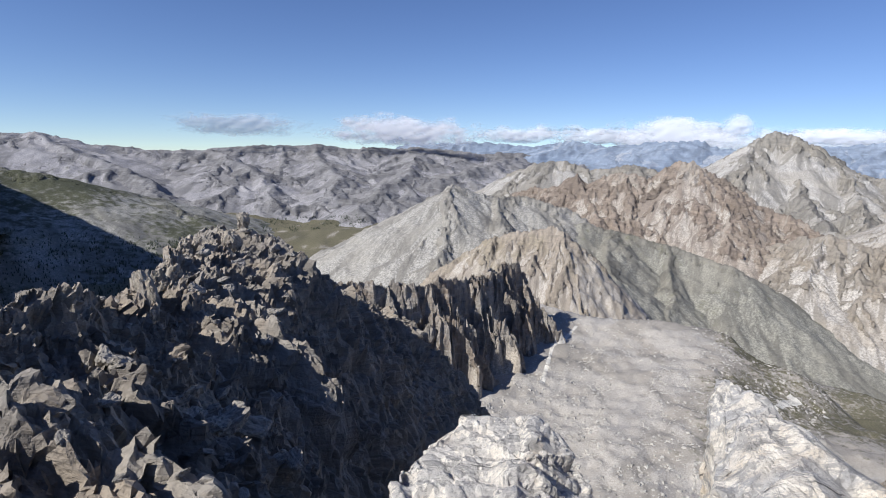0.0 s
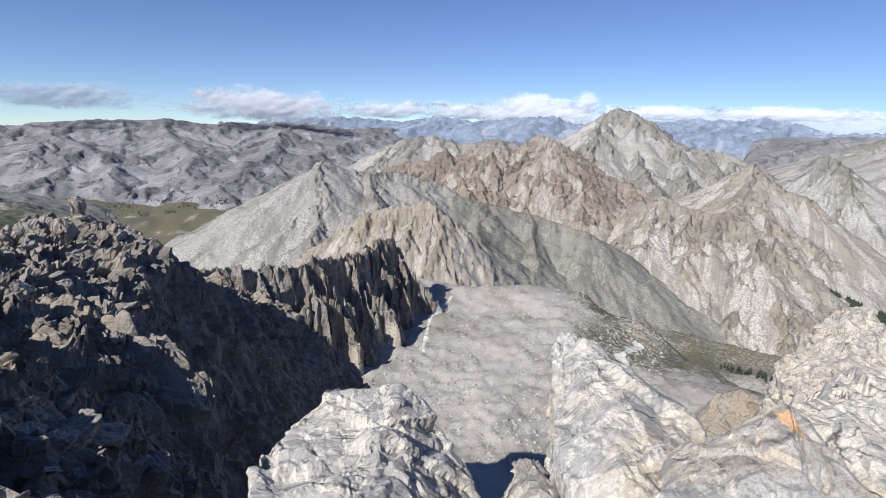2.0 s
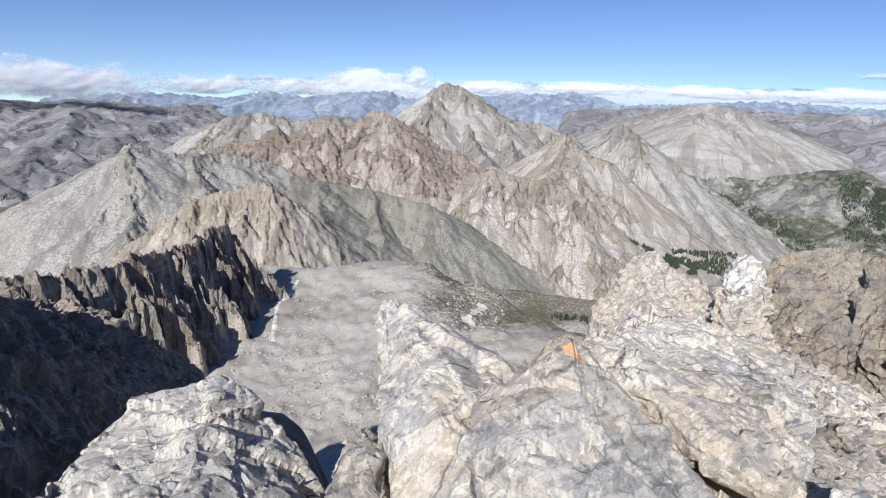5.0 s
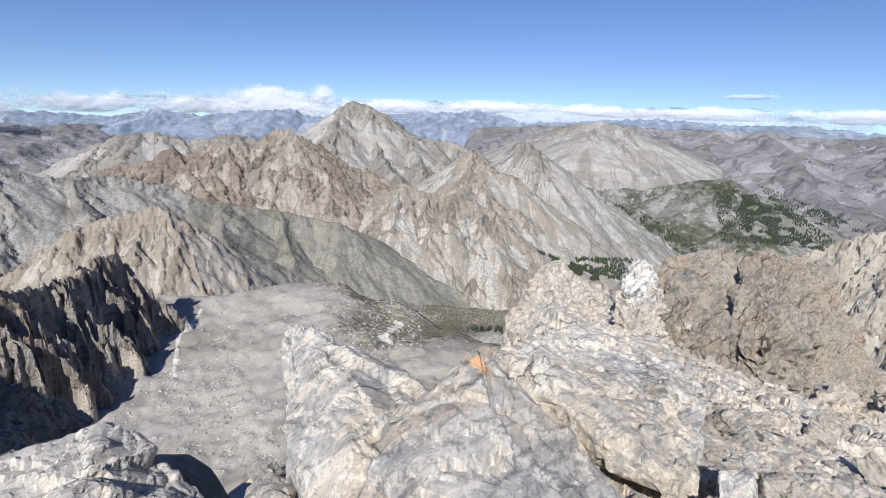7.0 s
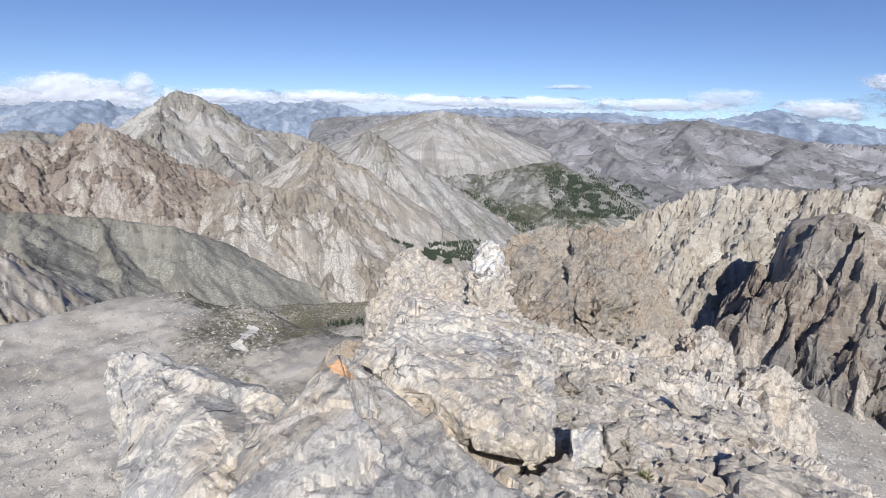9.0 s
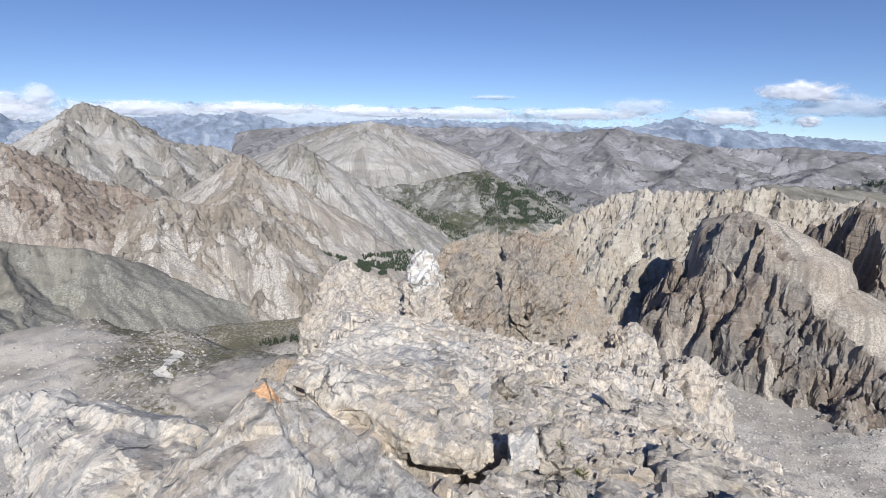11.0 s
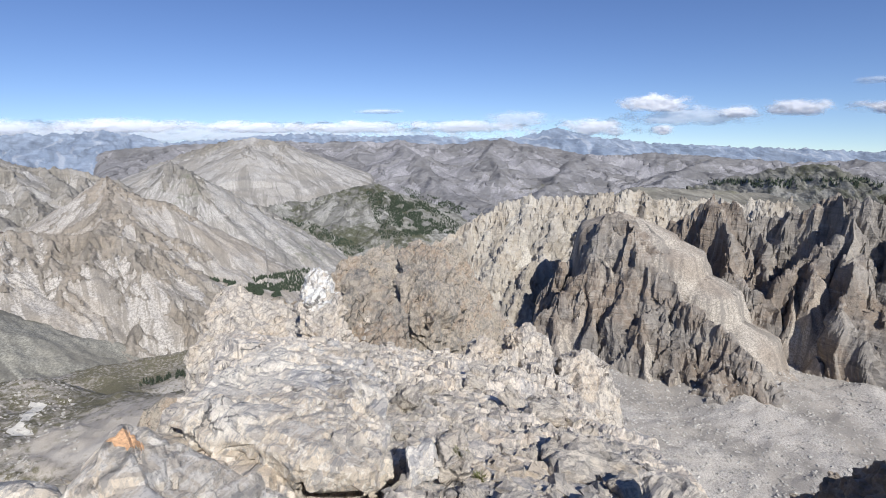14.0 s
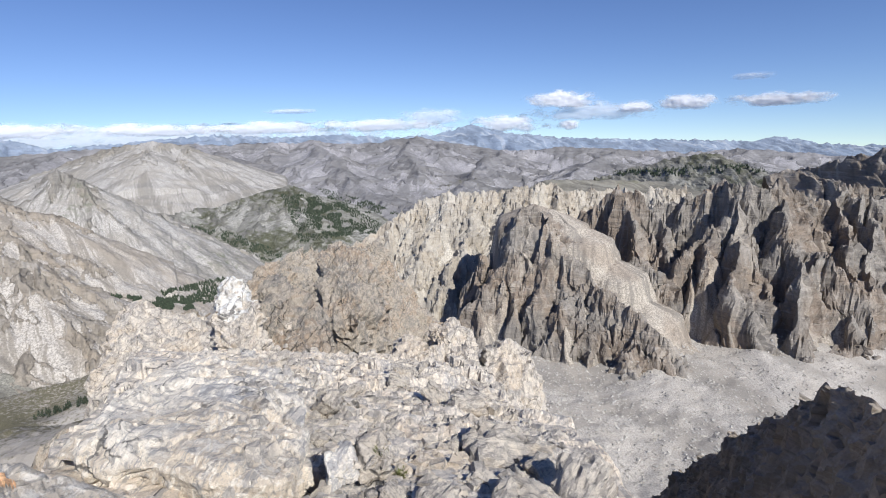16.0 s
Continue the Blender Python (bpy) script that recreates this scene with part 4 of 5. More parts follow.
massif("steep dark rock spur with a smooth scree flank",
       [[(93.6, 262, -13), (94.8, 254, -11), (95.7, 248, -9.5), (96.6, 242, -8.1), (98.2, 236, -9.5), (100.4, 228, -13.3), (102.9, 220, -15.8), (106.6, 211, -18), (109.6, 204, -20.2), (111.7, 200, -22), (114, 196, -25)],
        [(96.6, 242, -8.1), (95.2, 232, -12), (94.2, 222, -16.8), (94.4, 212, -21)], [(98.2, 236, -9.5), (97.6, 222, -15), (98, 210, -20), (99.4, 202, -24)], [(100.4, 228, -13.3), (101, 214, -18.6), (102.4, 204, -23.6)], [(102.9, 220, -15.8), (104.4, 207, -20.6), (105.6, 199, -25)], [(106.6, 211, -18), (108.4, 203, -21.6), (109.6, 197, -24.6)]],
       (88, 122, 165, 300), ROCK_CLIFF, spur=(24, 8), jag=(7, 3), crag=(12, 3.6), steep=(1.75, 22, 1.0), seed=20, reach=60, count=420, steps=240, blocks=3.6, fall=1.05, bare=1.5, name="rock_spur", category="ridge", shade=False, lean=(312, 0.45, 0.95), rim=0.03)
massif("smooth brown scree ramp behind the rock spur",
       [[(95.6, 260, -8.4), (97, 256, -8.0), (99, 252, -8.6), (101.5, 248, -10), (105, 242, -13.4), (108.5, 234, -17.4), (112, 226, -21.2), (115, 218, -24.5)]],
       (92, 122, 190, 300), ROCK_CLIFF, spur=(8, 2), jag=(10, 0), crag=(8, 0.4), steep=(0.45, 17, 2.6), seed=28, reach=60, count=220, steps=160, blocks=0, bare=0.02, twigs=-1, name="scree_slope", category="slope", rim=0.05)
mountain("rock_ridge", "brown flat shoulder behind the cliffs", [(90, 470, -12), (95, 485, -7), (98, 500, -5.4), (104, 520, -5.5), (110, 540, -5.6)], 230,
         [(0, 0), (60, 14), (160, 60)], [(60, 15), (100, 80)], ROCK_GREEN, spur=(50, 3), jag=(20, 1.5), crag=(12, 1.5), count=200, steps=60, fill=(0.05, 0.5, 1.0), grass=0.5, seed=21, category="ridge")
mountain("hill", "rocky wooded hill beyond the cliffs", [(103, 1500, -5.4), (107, 1480, -4.2), (111, 1450, -3.2), (113.6, 1440, -2.8), (116, 1440, -3.4), (119, 1450, -4.6), (123, 1480, -6)], 250,
         [(0, 0), (80, 40), (250, 130)], [(60, 40), (150, 120)], ROCK_VALLEY, spur=(90, 18), jag=(30, 6), crag=(25, 6), count=260, steps=90, fill=(0.5, 1.2, 0.4), grass=0.6, seed=22, category="hill")
mountain("rock_ridge", "dark jagged ridge with snow-white scree patches", [(118.5, 520, -5.0), (120.7, 520, -4.2), (122.5, 510, -4.0), (124.5, 500, -3.3), (127.1, 490, -2.5), (132, 480, -1.6), (140, 470, -1)], 262,
         [(0, 0), (40, 40), (100, 90)], [(60, 40), (100, 100)], ROCK_CLIFF, spur=(40, 12), jag=(12, 5), crag=(10, 3), count=240, steps=90, fill=(0.2, 0.7, 0.8), bulge=10, seed=23, category="ridge")
mountain("rock_ridge", "shaded jagged rib that falls from the summit into the bowl", [(150, 24, -14), (138, 31, -18), (132, 36, -22), (129.8, 38, -23.0), (127.1, 41, -22.8), (124.6, 44, -24.2), (122.3, 47, -26.4), (119.5, 52, -28.4), (116.8, 57, -31.4), (112.5, 66, -35.0), (109, 74, -39.5), (106, 84, -44)], 2,
         [(0, 0), (3, 7), (9, 24), (20, 55), (30, 90)], [(10, 10), (40, 70)], ROCK_DARK, spur=(9, 1.6), jag=(4, 1.8), crag=(3, 0.7), count=300, steps=170, fill=(3, 4, 0), blocks=1.1, bulge=1.5, seed=25, shade=False, category="ridge")


# ---- the summit rocks ----
def summit_plane(x, y):
    return -1.15 - 0.38 * x + 0.09 * y


def make_summit():
    r = np.exp(np.concatenate([[math.log(0.2), math.log(0.5)], np.linspace(math.log(0.8), math.log(36), 520)]))
    b = np.radians(np.concatenate([np.linspace(-60, 14, 40), np.linspace(15, 125, 520), np.linspace(126, 299, 50)]))
    rr, bb = np.meshgrid(r, np.append(b, b[0] + 2 * math.pi), indexing="ij")
    x, y = rr * np.sin(bb), rr * np.cos(bb)
    wob = 0.07 * (rr + 0.6) * fbm(x / (0.25 * rr + 0.3), y / (0.25 * rr + 0.3), 2, 3)
    left = np.interp(x, [-12, 0.2, 1.2, 1.9, 4.4, 10, 22, 40], [-0.8, -0.1, 0.8, 1.5, 3.1, 6.6, 12.6, 22]) - y + wob
    right = y - np.interp(x, [-12, 0, 3.2, 7, 11, 20, 33, 45], [-1.9, -1.7, -1.45, -1.1, -0.6, 0.9, 3.2, 6]) + wob
    end = 29 + 1.2 * wob - rr
    behind = x + 8
    off = np.maximum(np.maximum(np.maximum(-left, -right), np.maximum(-end, -behind)), 0)
    fall = off * 1.9 + (0.25 + 0.03 * rr) * smooth(off, 0, 0.6)
    z = summit_plane(x, y) - fall - 1.5 * smooth(rr, 9, 26)
    k = 0.3 + 0.035 * rr
    bed = (x * 0.55 - y * 0.75) + 2.2 * z + 0.6 * fbm(x / 2.0, y / 2.0, 1, 4)
    for size, high in ((2.2, 0.12), (0.8, 0.05), (0.3, 0.03)):
        near, gap, value, tilt = cells(bed / size, (x * 0.8 + y * 0.6) / (size * 1.7), 1.5 + z / size * 0.5)
        z = z + high * (0.7 + 0.022 * rr) * ((value - 0.5) * 1.2 + 1.1 * tilt) * (0.4 + 0.6 * smooth(gap, 0, 0.10))
    loose = smooth(fbm(x / 3.1, y / 3.1, 7, 2) + 0.045 * (x - 3) - 0.05 * y, 0.0, 0.45)
    for size in (0.55, 0.24):
        near, gap, value, tilt = cells(x / size, y / size, 8.3)
        z = z + (0.2 + loose) * size * 0.2 * (1 + 0.02 * rr) * (value - 0.5 + 1.1 * tilt)
    z = z + 0.05 * k * 2 * (ridged(bed * 0.8, (x + y) * 0.3, z * 0.4, 4) - 0.5)
    for s, a in ((0.9, 0.02), (0.35, 0.012), (0.13, 0.007)):
        z = z + a * (0.8 + 0.04 * rr) * (1 - 2.2 * np.abs(perlin(bed / s, (x + y) / s * 0.6, z / s * 0.5)))
    dip = 0.88 * x - 0.47 * y
    for size, high in ((1.5, 0.12), (0.55, 0.05)):
        t = dip / size + 0.45 * fbm(x / (size * 1.6), y / (size * 1.6), 4 + size, 4)
        t = t - np.floor(t)
        there = smooth(perlin(x / size / 2.2, y / size / 3.5, 12 + size), -0.35, 0.35)
        z = z + high * (0.8 + 0.03 * rr) * there * (smooth(t, 0.0, 0.10) - t)
    z = z - 0.45 * np.exp(-(x * x + y * y) / 1.0)
    lip = np.interp(y, [0.8, 0.9, 1.12, 1.37, 1.6], [3.06, 3.0, 2.9, 2.94, 3.04])
    z = z - 0.95 * smooth(x - lip, -0.04, 0.02) * (1 - smooth(x, 3.6, 3.9)) * smooth(y, 0.8, 0.9) * (1 - smooth(y, 1.32, 1.5))
    ob = grid_mesh("summit_rock", np.stack([x, y, z], -1), LIMESTONE_SUMMIT, {"scree": np.zeros(x.shape), "grass": np.zeros(x.shape)}, False)
    return tagged(ob, "pale fractured limestone summit sloping to a drop", "rock", kind="structure")


make_summit()


def rock(name, label, corners, edge, chips, rough, material, seed, grey_way=None, shade=False, deep=0.0):
    """A fractured rock between rough corners: chipped into blocks of (size, depth) and roughened. edge: metres of its facets; deep: how far its foot goes on into the ground."""
    bm = bmesh.new()
    for c in corners:
        bm.verts.new(c)
        if deep:
            bm.verts.new((c[0] * 1.02, c[1] * 1.02, c[2] - deep))
    bmesh.ops.convex_hull(bm, input=bm.verts)
    bmesh.ops.delete(bm, geom=[v for v in bm.verts if not v.link_faces], context="VERTS")
    for _ in range(9):
        long = [e for e in bm.edges if e.calc_length() > edge * 1.8]
        if not long or len(bm.faces) > 90000:
            break
        bmesh.ops.subdivide_edges(bm, edges=long, cuts=1, use_grid_fill=False)
        bmesh.ops.triangulate(bm, faces=[f for f in bm.faces if len(f.verts) > 3])
    bmesh.ops.smooth_vert(bm, verts=bm.verts, factor=0.5, use_axis_x=True, use_axis_y=True, use_axis_z=True)
    bm.normal_update()
    p = np.array([v.co for v in bm.verts])
    q = np.array([v.normal for v in bm.verts])
    size, deep = chips
    w = p + 0.25 * size * np.stack([fbm(*(p.T / size), 2) for _ in (0,)] * 3, -1)
    bed = np.stack([w[:, 0] * 0.8 + w[:, 2] * 0.5, w[:, 1], w[:, 2] * 0.9 - w[:, 0] * 0.4], -1)
    push = 0.0
    for k, amount in ((1.0, 1.0), (2.3, 0.5), (5.5, 0.25)):
        near, gap, value, tilt = cells(*(bed.T / size * k + seed))
        push = push + deep * amount * ((value - 0.5) * 1.4 + 1.5 * tilt) * (0.45 + 0.55 * smooth(gap, 0, 0.10))
        push = push - deep * amount * 0.5 * (1 - smooth(gap, 0, 0.05)) * (value > 0.45)
    for k, amount in ((1.7, 0.55), (4.2, 0.28), (11.0, 0.16)):
        push = push + rough * amount * (1 - 2.2 * np.abs(perlin(*(bed.T / size * k + seed + 3.3))))
    p = p + q * push[:, None]
    for v, c in zip(bm.verts, p):
        v.co = c
    for f in bm.faces:
        f.smooth = shade
    # Faces turned towards this direction take the grey limestone.
    if grey_way:
        way = Vector(grey_way).normalized()
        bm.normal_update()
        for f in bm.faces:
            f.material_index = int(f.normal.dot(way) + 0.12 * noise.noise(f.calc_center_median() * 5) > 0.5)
    ob = part(name, bm, material)
    ob.data.materials.append(LIMESTONE_GREY)
    return tagged(ob, label, "rock")


def blaze(name, label, slab, centre, size, material, seed):
    """A worn paint mark that lies on a rock's faces."""
    bm = bmesh.new()
    bm.from_mesh(slab.data)
    bm.normal_update()
    gone = []
    for f in bm.faces:
        c = f.calc_center_median() - Vector(centre)
        far = max(abs(c.x) / size[0], abs(c.y) / size[1], abs(c.z) / size[2]) + 0.3 * noise.noise(f.calc_center_median() * 30 + Vector((seed, 0, 0)))
        if far > 1 or f.normal.z < -0.2:
            gone.append(f)
    bmesh.ops.delete(bm, geom=gone, context="FACES")
    for v in bm.verts:
        v.co += v.normal * 0.004
    return part(name, bm, material, slab, label)


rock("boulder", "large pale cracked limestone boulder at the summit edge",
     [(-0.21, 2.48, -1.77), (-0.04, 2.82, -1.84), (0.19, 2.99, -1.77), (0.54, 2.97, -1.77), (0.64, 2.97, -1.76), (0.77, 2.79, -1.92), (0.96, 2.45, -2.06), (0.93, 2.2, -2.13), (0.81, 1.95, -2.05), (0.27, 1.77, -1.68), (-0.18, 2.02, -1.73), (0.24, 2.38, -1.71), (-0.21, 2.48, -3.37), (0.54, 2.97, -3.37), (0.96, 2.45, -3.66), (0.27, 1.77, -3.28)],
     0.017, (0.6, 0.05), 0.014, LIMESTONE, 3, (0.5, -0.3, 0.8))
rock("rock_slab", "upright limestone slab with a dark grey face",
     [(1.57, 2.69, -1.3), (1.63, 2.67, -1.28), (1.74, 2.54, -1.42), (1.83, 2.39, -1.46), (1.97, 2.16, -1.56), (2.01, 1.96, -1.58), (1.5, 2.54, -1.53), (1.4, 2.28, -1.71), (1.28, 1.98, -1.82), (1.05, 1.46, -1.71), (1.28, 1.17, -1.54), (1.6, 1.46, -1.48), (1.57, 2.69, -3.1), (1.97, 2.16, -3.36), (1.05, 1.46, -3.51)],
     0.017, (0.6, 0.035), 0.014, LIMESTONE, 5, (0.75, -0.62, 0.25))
rock("boulder", "small buff rock wedged beside the upright slab",
     [(0.93, 1.86, -1.88), (1.12, 2.19, -1.82), (1.21, 2.17, -1.79), (1.29, 2.03, -1.84), (1.05, 1.46, -1.71), (0.82, 1.59, -1.83), (1.07, 1.74, -1.73), (0.93, 1.86, -3.08), (1.12, 2.19, -3.02), (1.21, 2.17, -2.99), (1.29, 2.03, -3.04)],
     0.02, (0.3, 0.05), 0.014, LIMESTONE_BUFF, 7)
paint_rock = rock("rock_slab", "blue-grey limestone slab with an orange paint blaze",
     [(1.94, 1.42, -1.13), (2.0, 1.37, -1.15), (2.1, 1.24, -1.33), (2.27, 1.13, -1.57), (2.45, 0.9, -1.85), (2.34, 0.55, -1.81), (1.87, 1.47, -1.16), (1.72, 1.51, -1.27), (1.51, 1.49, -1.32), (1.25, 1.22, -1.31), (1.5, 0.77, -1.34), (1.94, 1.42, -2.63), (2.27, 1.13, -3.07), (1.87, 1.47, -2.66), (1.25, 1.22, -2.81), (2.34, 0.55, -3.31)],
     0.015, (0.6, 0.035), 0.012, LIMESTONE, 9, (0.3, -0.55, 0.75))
rock("rock_plate", "tilted limestone plate overhanging a dark gap",
     [(3.35, 2.49, -2.07), (4.49, 2.99, -2.34), (5.52, 3.23, -2.59), (7.6, 3.15, -3.21), (6.41, 2.04, -2.94), (4.72, 1.27, -2.6), (3.3, 0.91, -2.2), (3.16, 1.08, -2.13), (3.07, 1.26, -2.06), (3.1, 1.52, -2.01), (3.25, 1.97, -1.97), (3.3, 0.93, -2.34), (3.08, 1.25, -2.2), (3.38, 2.17, -2.09), (7.19, 2.87, -3.18)],
     0.022, (0.9, 0.07), 0.02, LIMESTONE, 11)
rock("stone_block", "squared grey limestone block on the slope",
     [(3.63, 0.8, -2.23), (3.78, 0.65, -2.24), (3.62, 0.57, -2.31), (3.47, 0.74, -2.3), (3.85, 0.85, -2.33), (4.0, 0.7, -2.34), (3.84, 0.62, -2.41), (3.69, 0.79, -2.4), (3.62, 0.57, -2.43), (3.47, 0.74, -2.42)],
     0.014, (0.2, 0.015), 0.012, LIMESTONE, 13)
rock("stone_block", "squared buff limestone block on the slope",
     [(3.83, 0.61, -2.27), (3.93, 0.45, -2.25), (3.7, 0.37, -2.33), (3.61, 0.55, -2.34), (4.05, 0.66, -2.37), (4.15, 0.5, -2.35), (3.92, 0.42, -2.43), (3.83, 0.6, -2.44), (3.7, 0.37, -2.45), (3.61, 0.55, -2.46)],
     0.014, (0.2, 0.015), 0.012, LIMESTONE_BUFF, 15)
pinnacle = rock("pinnacle", "buff rock pinnacle with a white cap",
     [(24.78, 13.04, -11.6), (25.82, 13.58, -9.94), (26.73, 13.7, -8.87), (27.61, 13.58, -8.13), (27.82, 13.23, -8.01), (27.95, 12.58, -8.61), (26.82, 11.61, -9.83), (25.55, 10.51, -11.26), (24.3, 11.59, -11.09), (26.07, 12.52, -9.11), (26.51, 13.95, -12.71), (27.63, 14.53, -10.94), (28.6, 14.66, -9.79), (29.54, 14.53, -9.0), (29.77, 14.16, -8.87), (29.91, 13.46, -9.51), (28.7, 12.42, -10.82), (27.34, 11.25, -12.35), (26.0, 12.4, -12.17), (27.89, 13.4, -10.05)],
     0.16, (1.0, 0.22), 0.2, LIMESTONE_BUFF, 17, deep=3.0)
pinnacle.data.materials[1] = LIMESTONE_WHITE
for _f in pinnacle.data.polygons:
    _f.material_index = int(_f.center.z + 0.7 * noise.noise(_f.center * 0.8) > -9.15)
rock("crag", "brown cracked crag beside the white pinnacle",
     [(26.47, 11.52, -12.17), (29.14, 12.5, -10.28), (31.46, 12.99, -9.5), (32.75, 12.74, -9.27), (32.91, 11.49, -10.3), (32.0, 9.88, -11.33), (30.72, 8.77, -12.62), (26.34, 9.38, -11.77), (29.12, 12.67, -13.69), (32.05, 13.75, -11.61), (34.61, 14.29, -10.75), (36.03, 14.01, -10.5), (36.2, 12.64, -11.63), (35.2, 10.87, -12.76), (33.79, 9.65, -14.18), (28.97, 10.32, -13.25)],
     0.22, (1.6, 0.35), 0.3, LIMESTONE_CRAG, 19, deep=4.0)
rock("crag", "reddish crag with a dark cleft",
     [(39.82, 11.37, -15.89), (44.51, 13.23, -13.52), (48.94, 14.27, -11.95), (51.37, 13.64, -11.46), (51.76, 11.44, -12.08), (49.57, 9.35, -14.09), (44.86, 7.95, -16.25), (39.54, 9.14, -15.27), (44.6, 12.73, -18.1), (49.85, 14.82, -15.44), (54.81, 15.98, -13.68), (57.53, 15.28, -13.14), (57.97, 12.81, -13.83), (55.52, 10.47, -16.08), (50.24, 8.9, -18.5), (44.28, 10.24, -17.4)],
     0.3, (2.0, 0.5), 0.45, LIMESTONE_CRAG, 21, deep=6.0)
rock("crag", "pale pointed crag above the drop",
     [(31.32, 25.94, -17.47), (35.99, 27.78, -16.22), (40.32, 29.71, -15.0), (42.82, 29.97, -14.67), (43.38, 28.7, -15.57), (44.56, 26.28, -16.53), (43.49, 23.63, -16.94), (37.76, 20.07, -17.77), (31.67, 22.15, -17.14), (34.45, 28.53, -19.52), (39.59, 30.56, -18.14), (44.35, 32.68, -16.8), (47.1, 32.97, -16.44), (47.72, 31.57, -17.43), (49.02, 28.91, -18.48), (47.84, 25.99, -18.93), (41.54, 22.08, -19.85), (34.84, 24.37, -19.15)],
     0.3, (2.2, 0.4), 0.4, LIMESTONE_BUFF, 23, deep=6.0)
rock("rock_block", "blocky buff rock tower beside a dark hole",
     [(28.34, 2.01, -14.44), (30.6, 2.3, -13.11), (31.96, 2.2, -12.47), (32.6, 1.07, -12.35), (31.92, 0.14, -12.76), (30.45, -0.34, -13.66), (29.17, -0.42, -14.04), (28.03, 0.81, -14.06), (31.17, 2.21, -16.18), (33.66, 2.53, -14.72), (35.16, 2.42, -14.02), (35.86, 1.18, -13.89), (35.11, 0.15, -14.34), (33.5, -0.37, -15.33), (32.09, -0.46, -15.74), (30.83, 0.89, -15.77)],
     0.2, (1.1, 0.3), 0.22, LIMESTONE_BUFF, 25, deep=4.0)
rock("rock_block", "square yellow-buff rock block over the bowl",
     [(27.86, -1.11, -15.42), (30.12, -0.9, -14.35), (31.95, -1.09, -13.94), (32.57, -2.66, -13.56), (32.11, -3.82, -14.36), (30.32, -4.33, -15.6), (28.92, -4.45, -16.04), (27.13, -2.0, -15.61), (30.65, -1.22, -17.26), (33.13, -0.99, -16.09), (35.15, -1.2, -15.63), (35.83, -2.93, -15.22), (35.32, -4.2, -16.1), (33.35, -4.76, -17.46), (31.81, -4.9, -17.94), (29.84, -2.2, -17.47)],
     0.22, (1.3, 0.3), 0.22, LIMESTONE_BUFF, 27, deep=4.0)
rock("rock_block", "low buff rock on the edge of the slope",
     [(27.22, 3.96, -12.85), (29.54, 4.26, -12.52), (30.73, 3.71, -12.48), (29.67, 2.91, -12.62), (27.91, 2.31, -12.99), (26.23, 3.15, -12.81), (29.94, 4.36, -14.44), (32.49, 4.69, -14.07), (33.8, 4.08, -14.03), (32.64, 3.2, -14.18), (30.7, 2.54, -14.59), (28.85, 3.47, -14.39)],
     0.2, (1.0, 0.25), 0.2, LIMESTONE_BUFF, 29, deep=4.0)
blaze("paint_mark", "worn orange paint", paint_rock, (1.89, 1.35, -1.14), (0.036, 0.04, 0.036), PAINT_ORANGE, 1)
blaze("paint_mark", "worn white paint", paint_rock, (1.83, 1.33, -1.18), (0.012, 0.014, 0.03), PAINT_WHITE, 4)


# ---- trees, trails and loose stones ----
bpy.context.view_layer.update()
_deps = bpy.context.evaluated_depsgraph_get()
_dice = random.Random(11)


def land(bearing, rise, start=120.0):
    """The first surface along a line of sight from the summit, past the nearby rocks."""
    way = Vector(polar(bearing, 1.0, rise)).normalized()
    hit, place, normal, _, ob, _ = scene.ray_cast(_deps, way * start, way)
    return (place, normal) if hit else (None, None)


def drop(x, y, top=60.0):
    hit, place, normal, _, ob, _ = scene.ray_cast(_deps, Vector((x, y, top)), Vector((0, 0, -1)))
    return (place, normal) if hit else (None, None)


def mesh_from(name, verts, faces, material):
    mesh = bpy.data.meshes.new(name)
    mesh.from_pydata(verts, [], faces)
    mesh.update()
    mesh.materials.append(material)
    return new(name, mesh)


def add_conifer(verts, faces, at, high):
    """A ragged conifer of three tiers of drooping boughs."""
    turn = _dice.random() * 6.28
    for tier in range(3):
        z0, z1 = high * (0.08 + 0.26 * tier), high * (0.52 + 0.24 * tier)
        wide = high * (0.24 - 0.06 * tier)
        n = len(verts)
        for k in range(6):
            a = turn + k * 1.047 + tier * 0.5
            q = wide * (0.7 + 0.6 * _dice.random())
            verts.append((at[0] + q * math.cos(a), at[1] + q * math.sin(a), at[2] + z0 - high * 0.06 * _dice.random()))
        verts.append((at[0], at[1], at[2] + z1))
        faces += [(n + k, n + (k + 1) % 6, n + 6) for k in range(6)]


def forest(label, count, area, high):
    """Conifers over a patch. area: corners (bearing, rise) of a quadrilateral."""
    verts, faces = [], []
    for _ in range(count):
        u, v = _dice.random(), _dice.random()
        a, b, c, d = area
        bearing = (a[0] * (1 - u) + b[0] * u) * (1 - v) + (d[0] * (1 - u) + c[0] * u) * v
        rise = (a[1] * (1 - u) + b[1] * u) * (1 - v) + (d[1] * (1 - u) + c[1] * u) * v
        if noise.noise(Vector((bearing * 0.9, rise * 1.6, 3))) < -0.12:
            continue
        place, normal = land(bearing, rise, 700.0)
        if place is None or abs(normal.z) < 0.25 or place.length < 900:
            continue
        add_conifer(verts, faces, place, high * (0.7 + 0.6 * _dice.random()))
    if faces:
        tagged(mesh_from("forest", verts, faces, CONIFER), label, "forest", kind="stuff")


